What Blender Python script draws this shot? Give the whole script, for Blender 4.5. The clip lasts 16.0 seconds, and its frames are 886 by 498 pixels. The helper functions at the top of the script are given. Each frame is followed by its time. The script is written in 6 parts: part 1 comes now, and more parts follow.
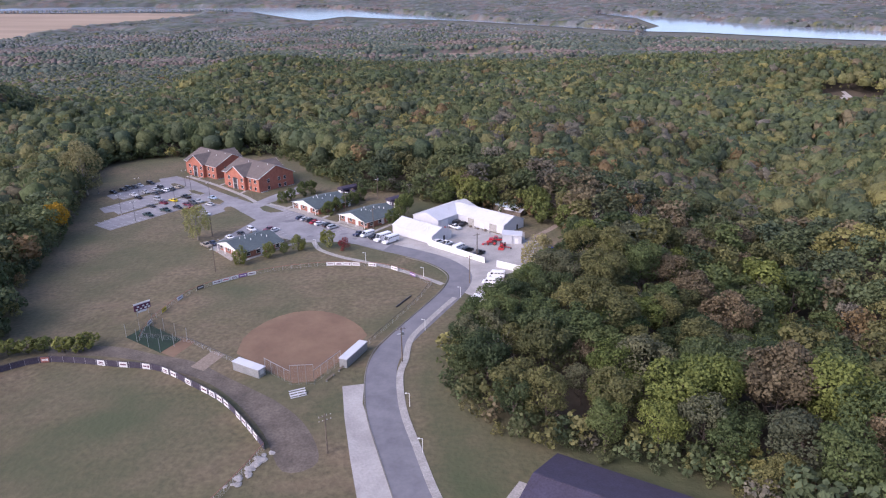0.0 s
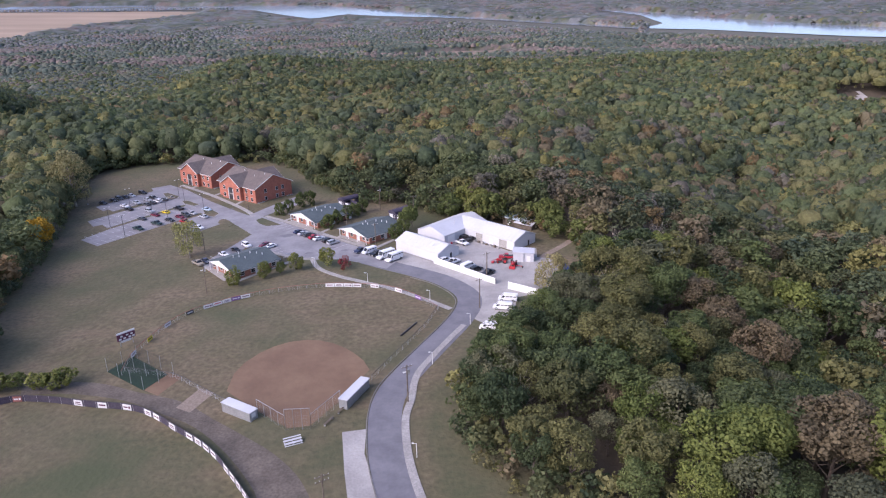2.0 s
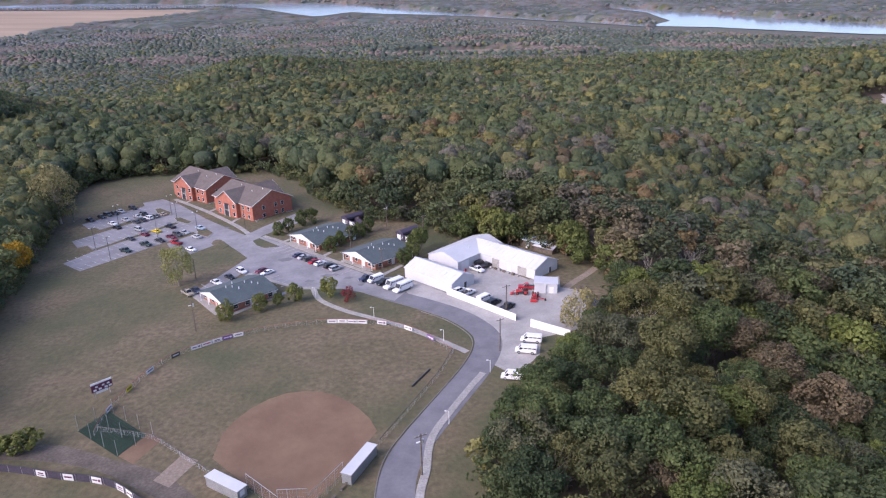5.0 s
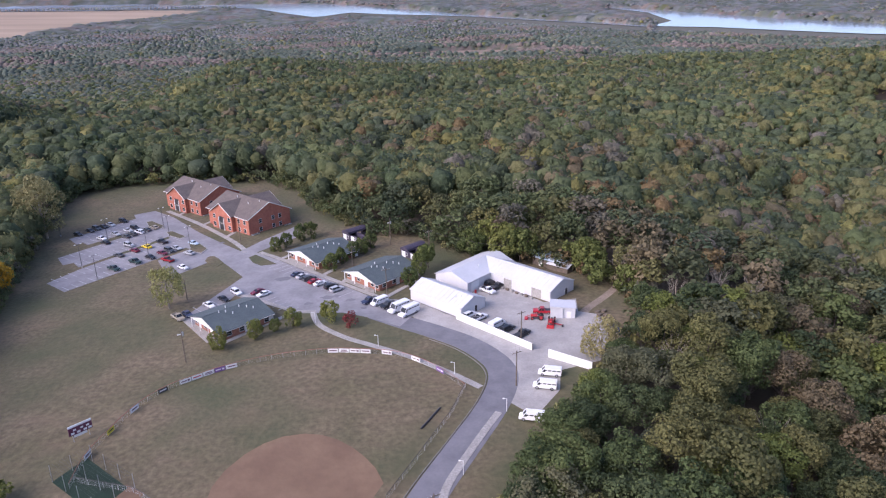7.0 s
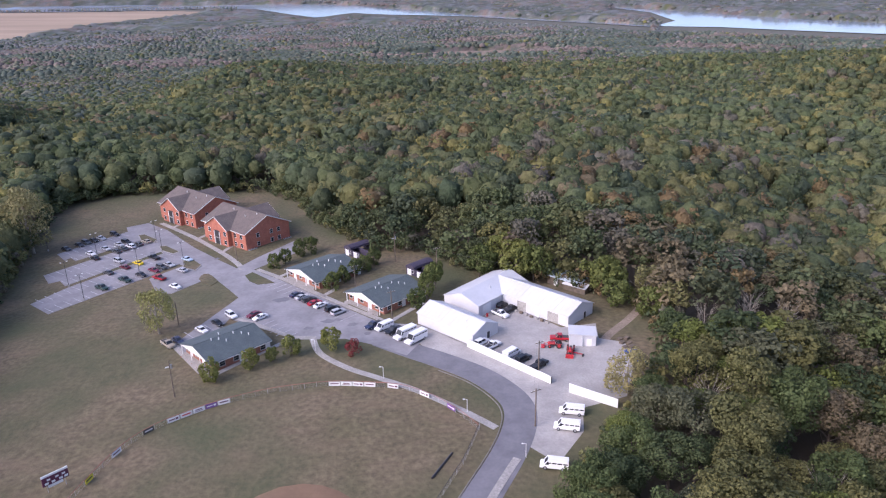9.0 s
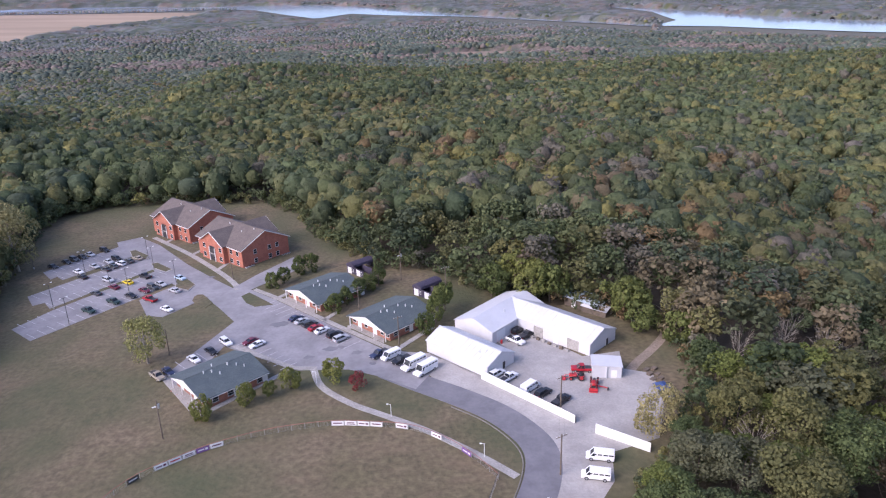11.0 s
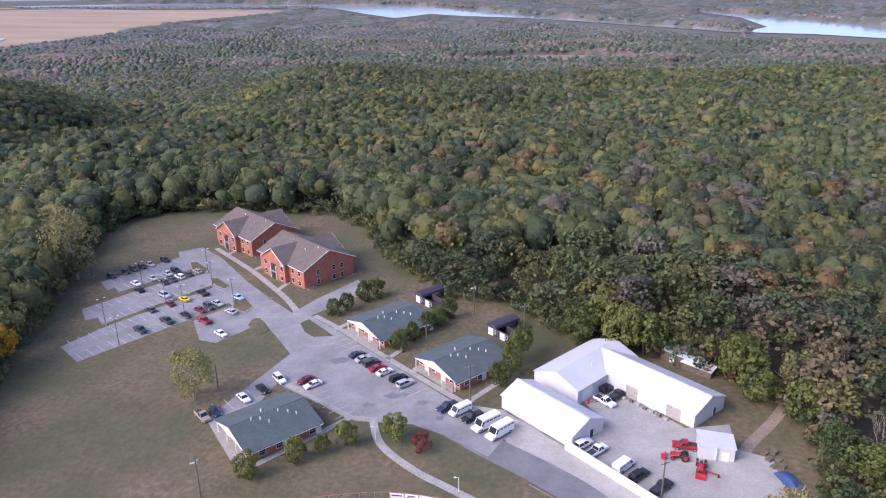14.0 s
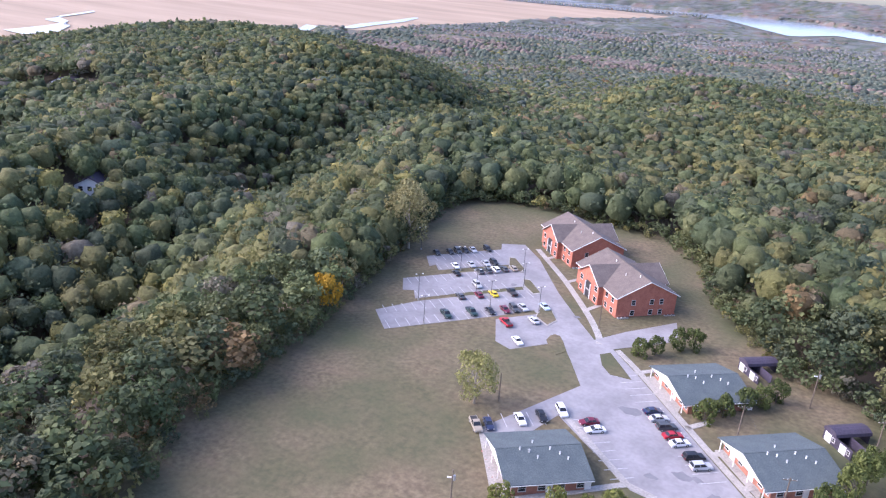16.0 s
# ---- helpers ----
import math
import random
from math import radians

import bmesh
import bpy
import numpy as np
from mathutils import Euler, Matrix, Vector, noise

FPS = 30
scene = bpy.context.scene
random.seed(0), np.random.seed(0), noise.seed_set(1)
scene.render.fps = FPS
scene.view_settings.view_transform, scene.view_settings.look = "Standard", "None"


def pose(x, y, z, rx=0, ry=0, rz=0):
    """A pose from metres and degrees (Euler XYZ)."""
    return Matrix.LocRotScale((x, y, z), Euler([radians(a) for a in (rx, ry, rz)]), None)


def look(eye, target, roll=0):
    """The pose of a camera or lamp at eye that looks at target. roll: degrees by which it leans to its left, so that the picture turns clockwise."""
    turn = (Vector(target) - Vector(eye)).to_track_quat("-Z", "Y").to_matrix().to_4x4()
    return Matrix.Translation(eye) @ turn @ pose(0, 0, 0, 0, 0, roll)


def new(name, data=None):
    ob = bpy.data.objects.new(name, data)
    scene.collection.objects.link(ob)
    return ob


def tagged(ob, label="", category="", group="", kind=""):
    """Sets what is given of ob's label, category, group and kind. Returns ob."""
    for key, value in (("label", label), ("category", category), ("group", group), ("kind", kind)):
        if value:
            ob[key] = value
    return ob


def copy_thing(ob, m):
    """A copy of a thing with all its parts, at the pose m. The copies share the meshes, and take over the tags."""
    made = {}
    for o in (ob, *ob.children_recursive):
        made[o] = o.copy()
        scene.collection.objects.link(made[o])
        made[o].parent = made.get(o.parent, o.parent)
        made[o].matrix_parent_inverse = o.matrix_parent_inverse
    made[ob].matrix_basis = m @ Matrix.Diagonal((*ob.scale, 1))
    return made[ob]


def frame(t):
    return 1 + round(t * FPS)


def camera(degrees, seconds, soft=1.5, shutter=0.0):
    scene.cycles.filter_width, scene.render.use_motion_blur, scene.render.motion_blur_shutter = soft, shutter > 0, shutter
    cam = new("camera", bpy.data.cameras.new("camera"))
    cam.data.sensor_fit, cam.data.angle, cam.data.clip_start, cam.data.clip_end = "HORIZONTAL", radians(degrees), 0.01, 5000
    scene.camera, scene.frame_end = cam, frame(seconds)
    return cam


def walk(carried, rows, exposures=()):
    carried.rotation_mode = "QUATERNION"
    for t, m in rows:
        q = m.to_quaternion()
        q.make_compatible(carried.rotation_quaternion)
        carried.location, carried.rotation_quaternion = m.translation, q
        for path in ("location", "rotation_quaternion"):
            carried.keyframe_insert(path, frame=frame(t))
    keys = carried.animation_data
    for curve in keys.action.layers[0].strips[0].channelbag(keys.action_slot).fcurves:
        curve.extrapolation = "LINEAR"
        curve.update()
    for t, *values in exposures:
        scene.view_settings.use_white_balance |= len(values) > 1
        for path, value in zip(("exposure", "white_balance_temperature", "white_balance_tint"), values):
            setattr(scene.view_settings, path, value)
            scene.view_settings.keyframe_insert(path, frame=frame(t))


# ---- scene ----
cam = camera(64.0, 16.0, 1.2)
PATH = [
    (0, (3.209, -2.865, 76.491), (3.358, -0.987, 75.82), -0.9),
    (0.5, (3.163, 0.81, 76.774), (3.312, 2.687, 76.101), -1.0),
    (1, (3.164, 5.109, 77.117), (3.31, 6.986, 76.444), -1.0),
    (1.5, (3.05, 8.822, 77.461), (3.196, 10.699, 76.785), -1.0),
    (2, (3.061, 12.867, 77.775), (3.204, 14.743, 77.097), -1.1),
    (2.5, (2.954, 16.401, 78.111), (3.094, 18.277, 77.432), -1.1),
    (3, (2.778, 20.215, 78.541), (2.916, 22.089, 77.858), -1.1),
    (3.5, (2.661, 24.037, 78.936), (2.797, 25.911, 78.251), -1.2),
    (4, (2.368, 27.818, 79.189), (2.503, 29.692, 78.504), -1.1),
    (4.2, (2.44, 29.283, 79.084), (2.573, 31.157, 78.4), -1.1),
    (6.5, (1.113, 46.249, 80.039), (1.246, 48.123, 79.354), -1.3),
    (7, (0.947, 50.006, 79.901), (1.079, 51.88, 79.217), -1.3),
    (7.5, (0.934, 53.531, 79.934), (1.064, 55.406, 79.25), -1.4),
    (8, (0.624, 57.126, 79.979), (0.753, 59.001, 79.295), -1.4),
    (8.5, (0.304, 60.778, 80.225), (0.432, 62.653, 79.541), -1.4),
    (9, (0.131, 64.497, 80.379), (0.258, 66.372, 79.695), -1.4),
    (11.5, (-1.551, 82.65, 80.848), (-1.425, 84.526, 80.165), -1.7),
    (12, (-1.82, 86.393, 80.898), (-1.695, 88.269, 80.216), -1.7),
    (12.5, (-2.192, 90.172, 81.105), (-2.092, 92.049, 80.423), -1.6),
    (13, (-2.531, 94.112, 81.114), (-2.471, 95.992, 80.433), -1.5),
    (13.5, (-2.817, 97.773, 81.423), (-2.794, 99.653, 80.743), -1.3),
    (14, (-3.197, 101.314, 81.674), (-3.259, 103.195, 80.996), -0.8),
    (14.5, (-3.922, 105.335, 81.744), (-4.136, 107.204, 81.067), 0.0),
    (14.9, (-4.376, 108.148, 81.834), (-4.765, 109.981, 81.136), 0.1),
    (15, (-4.509, 108.879, 81.835), (-4.948, 110.708, 81.158), 1.3),
    (15.5, (-5.09, 112.832, 81.616), (-5.77, 114.585, 80.933), 2.7),
    (16, (-6.574, 117.024, 81.29), (-7.491, 118.66, 80.595), 4.0),
]
walk(cam, [(t, look(eye, target, roll)) for t, eye, target, roll in PATH], exposures=[(0, 0.86, 5900, 27), (12, 0.94, 5870, 27), (14.5, 1.02, 5890, 27), (15.2, 1.15, 5870, 27), (16, 1.6, 5800, 27)])

# ---- world and sun ----
world = bpy.data.worlds.new("sky")
scene.world = world
world.use_nodes = True
wn = world.node_tree
sky = wn.nodes.new("ShaderNodeTexSky")
sky.sky_type = "NISHITA"
sky.sun_disc = False
sky.sun_elevation = radians(36)
sky.sun_rotation = radians(241)
sky.air_density, sky.dust_density, sky.ozone_density = 1.0, 2.5, 1.0
wn.links.new(sky.outputs["Color"], wn.nodes["Background"].inputs["Color"])
wn.nodes["Background"].inputs["Strength"].default_value = 0.15

sun = new("sun", bpy.data.lights.new("sun", "SUN"))
sun.data.energy = 1.5
sun.data.angle = radians(42)
sun.data.color = (1.0, 0.93, 0.85)
sun.matrix_world = look((-70, -38, 58), (0, 0, 0))

# ---- materials ----


def material(name, base, rough=0.8, other=None, size=1.0, amount=0.5, bump=0.0, metal=0.0, fine=None, fine_size=8.0, stretch=(1, 1, 1)):
    """A surface with broad patches of a second colour, a finer grain and relief. Sizes are in metres."""
    m = bpy.data.materials.new(name)
    m.use_nodes = True
    t = m.node_tree
    b = t.nodes["Principled BSDF"]
    b.inputs["Roughness"].default_value, b.inputs["Metallic"].default_value = rough, metal
    geo = t.nodes.new("ShaderNodeNewGeometry")
    mp = t.nodes.new("ShaderNodeMapping")
    mp.inputs["Scale"].default_value = stretch
    t.links.new(geo.outputs["Position"], mp.inputs["Vector"])
    big = t.nodes.new("ShaderNodeTexNoise")
    big.inputs["Scale"].default_value, big.inputs["Detail"].default_value, big.inputs["Roughness"].default_value = 1.0 / size, 6, 0.6
    t.links.new(mp.outputs["Vector"], big.inputs["Vector"])
    ramp = t.nodes.new("ShaderNodeMapRange")
    ramp.inputs["From Min"].default_value, ramp.inputs["From Max"].default_value = 0.36, 0.64
    ramp.inputs["To Max"].default_value = amount * 2
    t.links.new(big.outputs["Fac"], ramp.inputs["Value"])
    mix = t.nodes.new("ShaderNodeMix")
    mix.data_type, mix.clamp_factor = "RGBA", True
    mix.inputs["A"].default_value = (*base, 1)
    mix.inputs["B"].default_value = (*(other or [c * 0.75 for c in base]), 1)
    t.links.new(ramp.outputs["Result"], mix.inputs["Factor"])
    grain = t.nodes.new("ShaderNodeTexNoise")
    grain.inputs["Scale"].default_value, grain.inputs["Detail"].default_value = fine_size / size, 4
    t.links.new(mp.outputs["Vector"], grain.inputs["Vector"])
    mul = t.nodes.new("ShaderNodeMapRange")
    lo = 0.75 if fine is None else 1 - fine
    mul.inputs["From Min"].default_value, mul.inputs["From Max"].default_value = 0.3, 0.7
    mul.inputs["To Min"].default_value, mul.inputs["To Max"].default_value = lo, 2 - lo
    t.links.new(grain.outputs["Fac"], mul.inputs["Value"])
    out = t.nodes.new("ShaderNodeMix")
    out.data_type, out.blend_type = "RGBA", "MULTIPLY"
    out.inputs["Factor"].default_value = 1
    t.links.new(mix.outputs["Result"], out.inputs["A"])
    t.links.new(mul.outputs["Result"], out.inputs["B"])
    t.links.new(out.outputs["Result"], b.inputs["Base Color"])
    if bump:
        bp = t.nodes.new("ShaderNodeBump")
        bp.inputs["Strength"].default_value, bp.inputs["Distance"].default_value = bump, 0.05 * size
        t.links.new(grain.outputs["Fac"], bp.inputs["Height"])
        t.links.new(bp.outputs["Normal"], b.inputs["Normal"])
    return m


def leaf_material(name):
    """Foliage: each tree brings its own leaf colour in the attribute "leaf"; single clumps vary a little about it."""
    m = bpy.data.materials.new(name)
    m.use_nodes = True
    t = m.node_tree
    b = t.nodes["Principled BSDF"]
    b.inputs["Roughness"].default_value = 0.75
    b.inputs["Specular IOR Level"].default_value = 0.2
    at = t.nodes.new("ShaderNodeAttribute")
    at.attribute_name = "leaf"
    geo = t.nodes.new("ShaderNodeNewGeometry")
    hs = t.nodes.new("ShaderNodeHueSaturation")
    a = t.nodes.new("ShaderNodeMapRange")
    a.inputs["To Min"].default_value, a.inputs["To Max"].default_value = 0.74, 1.3
    t.links.new(geo.outputs["Random Per Island"], a.inputs["Value"])
    t.links.new(a.outputs["Result"], hs.inputs["Value"])
    t.links.new(at.outputs["Color"], hs.inputs["Color"])
    t.links.new(hs.outputs["Color"], b.inputs["Base Color"])
    tr = t.nodes.new("ShaderNodeBsdfTranslucent")
    t.links.new(hs.outputs["Color"], tr.inputs["Color"])
    mx = t.nodes.new("ShaderNodeMixShader")
    mx.inputs["Fac"].default_value = 0.36
    t.links.new(b.outputs["BSDF"], mx.inputs[1])
    t.links.new(tr.outputs["BSDF"], mx.inputs[2])
    t.links.new(mx.outputs["Shader"], t.nodes["Material Output"].inputs["Surface"])
    return m


def tree_material(name, base):
    """Foliage of single trees, whose colour shifts from tree to tree and from clump to clump."""
    m = leaf_material(name)
    t = m.node_tree
    at = next(n for n in t.nodes if n.type == "ATTRIBUTE")
    hs = next(n for n in t.nodes if n.type == "HUE_SAT")
    info = t.nodes.new("ShaderNodeObjectInfo")
    shift = t.nodes.new("ShaderNodeMix")
    shift.data_type = "RGBA"
    shift.inputs["A"].default_value = (*[c * 0.75 for c in base], 1)
    shift.inputs["B"].default_value = (base[0] * 1.35, base[1] * 1.2, base[2] * 1.1, 1)
    t.links.new(info.outputs["Random"], shift.inputs["Factor"])
    t.links.new(shift.outputs["Result"], hs.inputs["Color"])
    t.nodes.remove(at)
    return m


ASPHALT = material("asphalt", (0.175, 0.17, 0.183), 0.9, (0.13, 0.127, 0.14), 5, 0.5, 0.15, fine=0.1)
LOT = material("worn_asphalt", (0.26, 0.25, 0.258), 0.9, (0.195, 0.187, 0.195), 7, 0.5, 0.15, fine=0.12)
GRAVEL = material("gravel", (0.37, 0.35, 0.33), 0.95, (0.275, 0.258, 0.242), 7, 0.5, 0.3, fine=0.08, fine_size=14)
CONCRETE = material("concrete", (0.34, 0.322, 0.3), 0.9, (0.26, 0.245, 0.225), 3, 0.5, 0.1)
DIRT = material("infield_dirt", (0.185, 0.117, 0.07), 0.95, (0.145, 0.088, 0.053), 9, 0.5, 0.2, fine=0.08)
BARE = material("bare_soil", (0.25, 0.195, 0.152), 0.95, (0.19, 0.152, 0.115), 4, 0.5, 0.3)
BRICK = material("red_brick", (0.4, 0.148, 0.095), 0.9, (0.31, 0.108, 0.072), 1.2, 0.5, 0.2, fine_size=20)
BRICK2 = material("brown_brick", (0.34, 0.15, 0.1), 0.9, (0.26, 0.11, 0.075), 1.0, 0.5, 0.2, fine_size=20)
WHITE = material("white_paint", (0.72, 0.72, 0.72), 0.6, (0.63, 0.62, 0.6), 2.5, 0.35, fine=0.04)
SHEET = material("white_sheet_metal", (0.56, 0.56, 0.578), 0.45, (0.5, 0.5, 0.518), 6, 0.4, fine=0.04)
SHINGLE = material("grey_brown_shingle", (0.14, 0.114, 0.102), 0.95, (0.108, 0.088, 0.08), 2.0, 0.5, 0.3, fine_size=16)
SLATE = material("green_grey_shingle", (0.083, 0.105, 0.11), 0.95, (0.066, 0.085, 0.092), 3.0, 0.5, 0.3, fine_size=14)
DARKROOF = material("dark_roof", (0.05, 0.042, 0.07), 0.8, (0.04, 0.032, 0.052), 3.0, 0.5, 0.2)
WOOD = material("weathered_wood", (0.16, 0.125, 0.095), 0.9, (0.1, 0.08, 0.06), 1.0, 0.5, 0.3)
BARK = material("bark", (0.12, 0.095, 0.075), 0.95, (0.075, 0.06, 0.048), 1.0, 0.5, 0.5)
PALEBARK = material("pale_bark", (0.3, 0.27, 0.22), 0.95, (0.22, 0.19, 0.15), 1.0, 0.5, 0.4)
STEEL = material("galvanised_steel", (0.45, 0.46, 0.47), 0.45, (0.36, 0.37, 0.38), 1.0, 0.4, metal=0.6)
DARK = material("dark_metal", (0.03, 0.03, 0.035), 0.5, (0.045, 0.04, 0.04), 1.0, 0.4)
MAROON = material("maroon_panel", (0.1, 0.02, 0.05), 0.6, (0.085, 0.018, 0.045), 1.0, 0.4)
FABRIC = material("dark_windscreen_fabric", (0.04, 0.032, 0.05), 0.85, (0.06, 0.05, 0.07), 2.0, 0.5)
TURF = material("green_turf", (0.012, 0.034, 0.016), 0.9, (0.008, 0.024, 0.012), 1.5, 0.5, 0.2)
GLASS = material("dark_glass", (0.02, 0.024, 0.03), 0.12, (0.028, 0.03, 0.034), 1.0, 0.3, fine=0.05)
RUBBER = material("tyre_rubber", (0.02, 0.02, 0.02), 0.9, (0.03, 0.03, 0.03), 0.4, 0.4)
STRIPE = material("road_paint", (0.46, 0.455, 0.46), 0.8, (0.32, 0.315, 0.325), 1.5, 0.5)
REDSTEEL = material("red_enamel", (0.42, 0.025, 0.03), 0.4, (0.34, 0.02, 0.025), 1.0, 0.4)
BLUETARP = material("blue_tarp", (0.03, 0.06, 0.17), 0.6, (0.02, 0.04, 0.12), 1.0, 0.5)
YELLOW = material("yellow_board", (0.6, 0.5, 0.04), 0.6, (0.5, 0.42, 0.04), 1.0, 0.3)
PURPLE = material("purple_board", (0.16, 0.07, 0.25), 0.6, (0.12, 0.05, 0.2), 1.0, 0.3)
CLAY = material("clay_rail", (0.32, 0.13, 0.1), 0.8, (0.25, 0.1, 0.08), 2.0, 0.5)
WATER = material("river_water", (0.24, 0.28, 0.33), 0.12, (0.2, 0.24, 0.29), 200, 0.5, fine=0.03)
CROPS = material("dry_crops", (0.34, 0.25, 0.17), 0.95, (0.26, 0.19, 0.125), 260, 0.5, fine=0.08, stretch=(0.35, 2.2, 1))
MARSH = material("dry_marsh", (0.26, 0.19, 0.135), 0.95, (0.2, 0.15, 0.105), 40, 0.5)
LEAF = leaf_material("foliage")


def crown_material(name):
    """Closed crowns seen from afar: the leaf colour broken by clumps of light and shade in the leaves themselves, with relief."""
    m = leaf_material(name)
    t = m.node_tree
    b = t.nodes["Principled BSDF"]
    hs = next(n for n in t.nodes if n.type == "HUE_SAT")
    geo = next(n for n in t.nodes if n.type == "NEW_GEOMETRY")
    clump = t.nodes.new("ShaderNodeTexNoise")
    clump.inputs["Scale"].default_value, clump.inputs["Detail"].default_value, clump.inputs["Roughness"].default_value = 0.9, 5, 0.7
    t.links.new(geo.outputs["Position"], clump.inputs["Vector"])
    span = t.nodes.new("ShaderNodeMapRange")
    span.inputs["From Min"].default_value, span.inputs["From Max"].default_value = 0.3, 0.7
    span.inputs["To Min"].default_value, span.inputs["To Max"].default_value = 0.66, 1.38
    t.links.new(clump.outputs["Fac"], span.inputs["Value"])
    t.links.new(span.outputs["Result"], hs.inputs["Value"])
    bp = t.nodes.new("ShaderNodeBump")
    bp.inputs["Strength"].default_value, bp.inputs["Distance"].default_value = 0.8, 0.9
    t.links.new(clump.outputs["Fac"], bp.inputs["Height"])
    t.links.new(bp.outputs["Normal"], b.inputs["Normal"])
    return m


CROWN = crown_material("closed_foliage")

# ---- building helpers ----


def part(name, bm, mat, parent=None, label="", smooth=False):
    """Links a bmesh as one mesh object under a thing or a part."""
    me = bpy.data.meshes.new(name)
    bm.normal_update()
    bm.to_mesh(me)
    bm.free()
    me.materials.append(mat)
    if smooth:
        me.shade_smooth()
    ob = new(name, me)
    if parent:
        ob.parent = parent
    return tagged(ob, label)


def share(name, me, parent, m):
    """Another object on the same mesh."""
    ob = new(name, me)
    ob.parent = parent
    ob.matrix_basis = m
    return ob


def thing(name, m, label, category, group="", kind=""):
    ob = new(name)
    ob.empty_display_size = 0.5
    ob.matrix_basis = m
    return tagged(ob, label, category, group, kind)


def box(bm, x0, x1, y0, y1, z0, z1, bevel=0.0):
    r = bmesh.ops.create_cube(bm, size=1)
    for v in r["verts"]:
        v.co = Vector(((v.co.x + 0.5) * (x1 - x0) + x0, (v.co.y + 0.5) * (y1 - y0) + y0, (v.co.z + 0.5) * (z1 - z0) + z0))
    if bevel:
        es = {e for v in r["verts"] for e in v.link_edges}
        bmesh.ops.bevel(bm, geom=list(es), offset=bevel, segments=1, affect="EDGES")
    return bm


def boxed(*a, **k):
    return box(bmesh.new(), *a, **k)


def rod(bm, a, b, r0, r1=None, n=6):
    """A tapered round bar from a to b."""
    a, b = Vector(a), Vector(b)
    r1 = r0 if r1 is None else r1
    q = (b - a).to_track_quat("Z", "Y").to_matrix()
    rings = []
    for p, r in ((a, r0), (b, r1)):
        rings.append([bm.verts.new(p + q @ Vector((r * math.cos(i * 2 * math.pi / n), r * math.sin(i * 2 * math.pi / n), 0))) for i in range(n)])
    for i in range(n):
        bm.faces.new((rings[0][i], rings[0][(i + 1) % n], rings[1][(i + 1) % n], rings[1][i]))
    bm.faces.new(rings[0][::-1])
    bm.faces.new(rings[1])
    return bm


def prism(bm, pts, y0, y1):
    """The outline pts in x, z drawn out from y0 to y1."""
    a = [bm.verts.new((x, y0, z)) for x, z in pts]
    b = [bm.verts.new((x, y1, z)) for x, z in pts]
    n = len(pts)
    for i in range(n):
        bm.faces.new((a[i], a[(i + 1) % n], b[(i + 1) % n], b[i]))
    bm.faces.new(a[::-1])
    bm.faces.new(b)
    bmesh.ops.recalc_face_normals(bm, faces=bm.faces)
    return bm


def quick_mesh(name, verts, quads, mat, leaf=None):
    me = bpy.data.meshes.new(name)
    n, k = len(quads), quads.shape[1]
    me.vertices.add(len(verts))
    me.vertices.foreach_set("co", np.ascontiguousarray(verts, dtype=np.float32).ravel())
    me.loops.add(n * k)
    me.loops.foreach_set("vertex_index", np.ascontiguousarray(quads, dtype=np.int32).ravel())
    me.polygons.add(n)
    me.polygons.foreach_set("loop_start", np.arange(0, n * k, k, dtype=np.int32))
    if leaf is not None:
        at = me.attributes.new("leaf", "FLOAT_COLOR", "POINT")
        at.data.foreach_set("color", np.ascontiguousarray(np.c_[leaf, np.ones(len(leaf))], dtype=np.float32).ravel())
    me.update(calc_edges=True)
    me.materials.append(mat)
    return me

# ---- the lie of the land ----
CLEARING = [(80, -40), (66, 66), (54, 88), (38, 97), (30, 100), (23, 105), (18.5, 110), (16, 115), (13.6, 125), (13.6, 137), (17, 150), (23, 158), (30.5, 165.5), (37.5, 175.5),
            (46.5, 185.5), (53, 197), (60, 208), (62, 226), (53, 239), (36, 252), (19, 262), (8, 281), (-6, 285), (-17, 299), (-31, 322), (-40, 349),
            (-57, 371), (-106, 379), (-124, 380), (-139, 367), (-138, 350), (-134, 333), (-123, 291), (-117, 268), (-111, 241), (-108, 225),
            (-107, 208), (-101, 188), (-96, 178), (-93, 165), (-100, 120), (-104, 60), (-70, -40)]
RAVINES = [((-150, 40), (-170, 200), 60, 20), ((-170, 200), (-250, 380), 55, 20), ((-250, 380), (-275, 460), 45, 24), ((-275, 460), (-270, 700), 55, 20),
           ((-270, 700), (-337, 857), 80, 22), ((95, 130), (105, 175), 38, 11), ((105, 175), (190, 330), 40, 10), ((190, 330), (330, 520), 60, 16),
           ((-420, 120), (-400, 420), 60, 18), ((286, 693), (420, 850), 60, 14)]
HILLS = [(60, 300, 60, 6), (-100, 850, 130, 16), (-330, 900, 150, -24), (-460, 620, 130, 22), (-215, 470, 70, 7), (350, 640, 120, 19), (30, 640, 110, 2.5), (-420, 1050, 150, -18),
         (286, 700, 70, -13), (60, 1000, 140, -18), (-640, 700, 200, 19), (600, 850, 220, 19), (-340, 430, 90, 24), (-180, 960, 90, -23)]


def step(a, b, v):
    u = np.clip((v - a) / (b - a), 0, 1)
    return u * u * (3 - 2 * u)


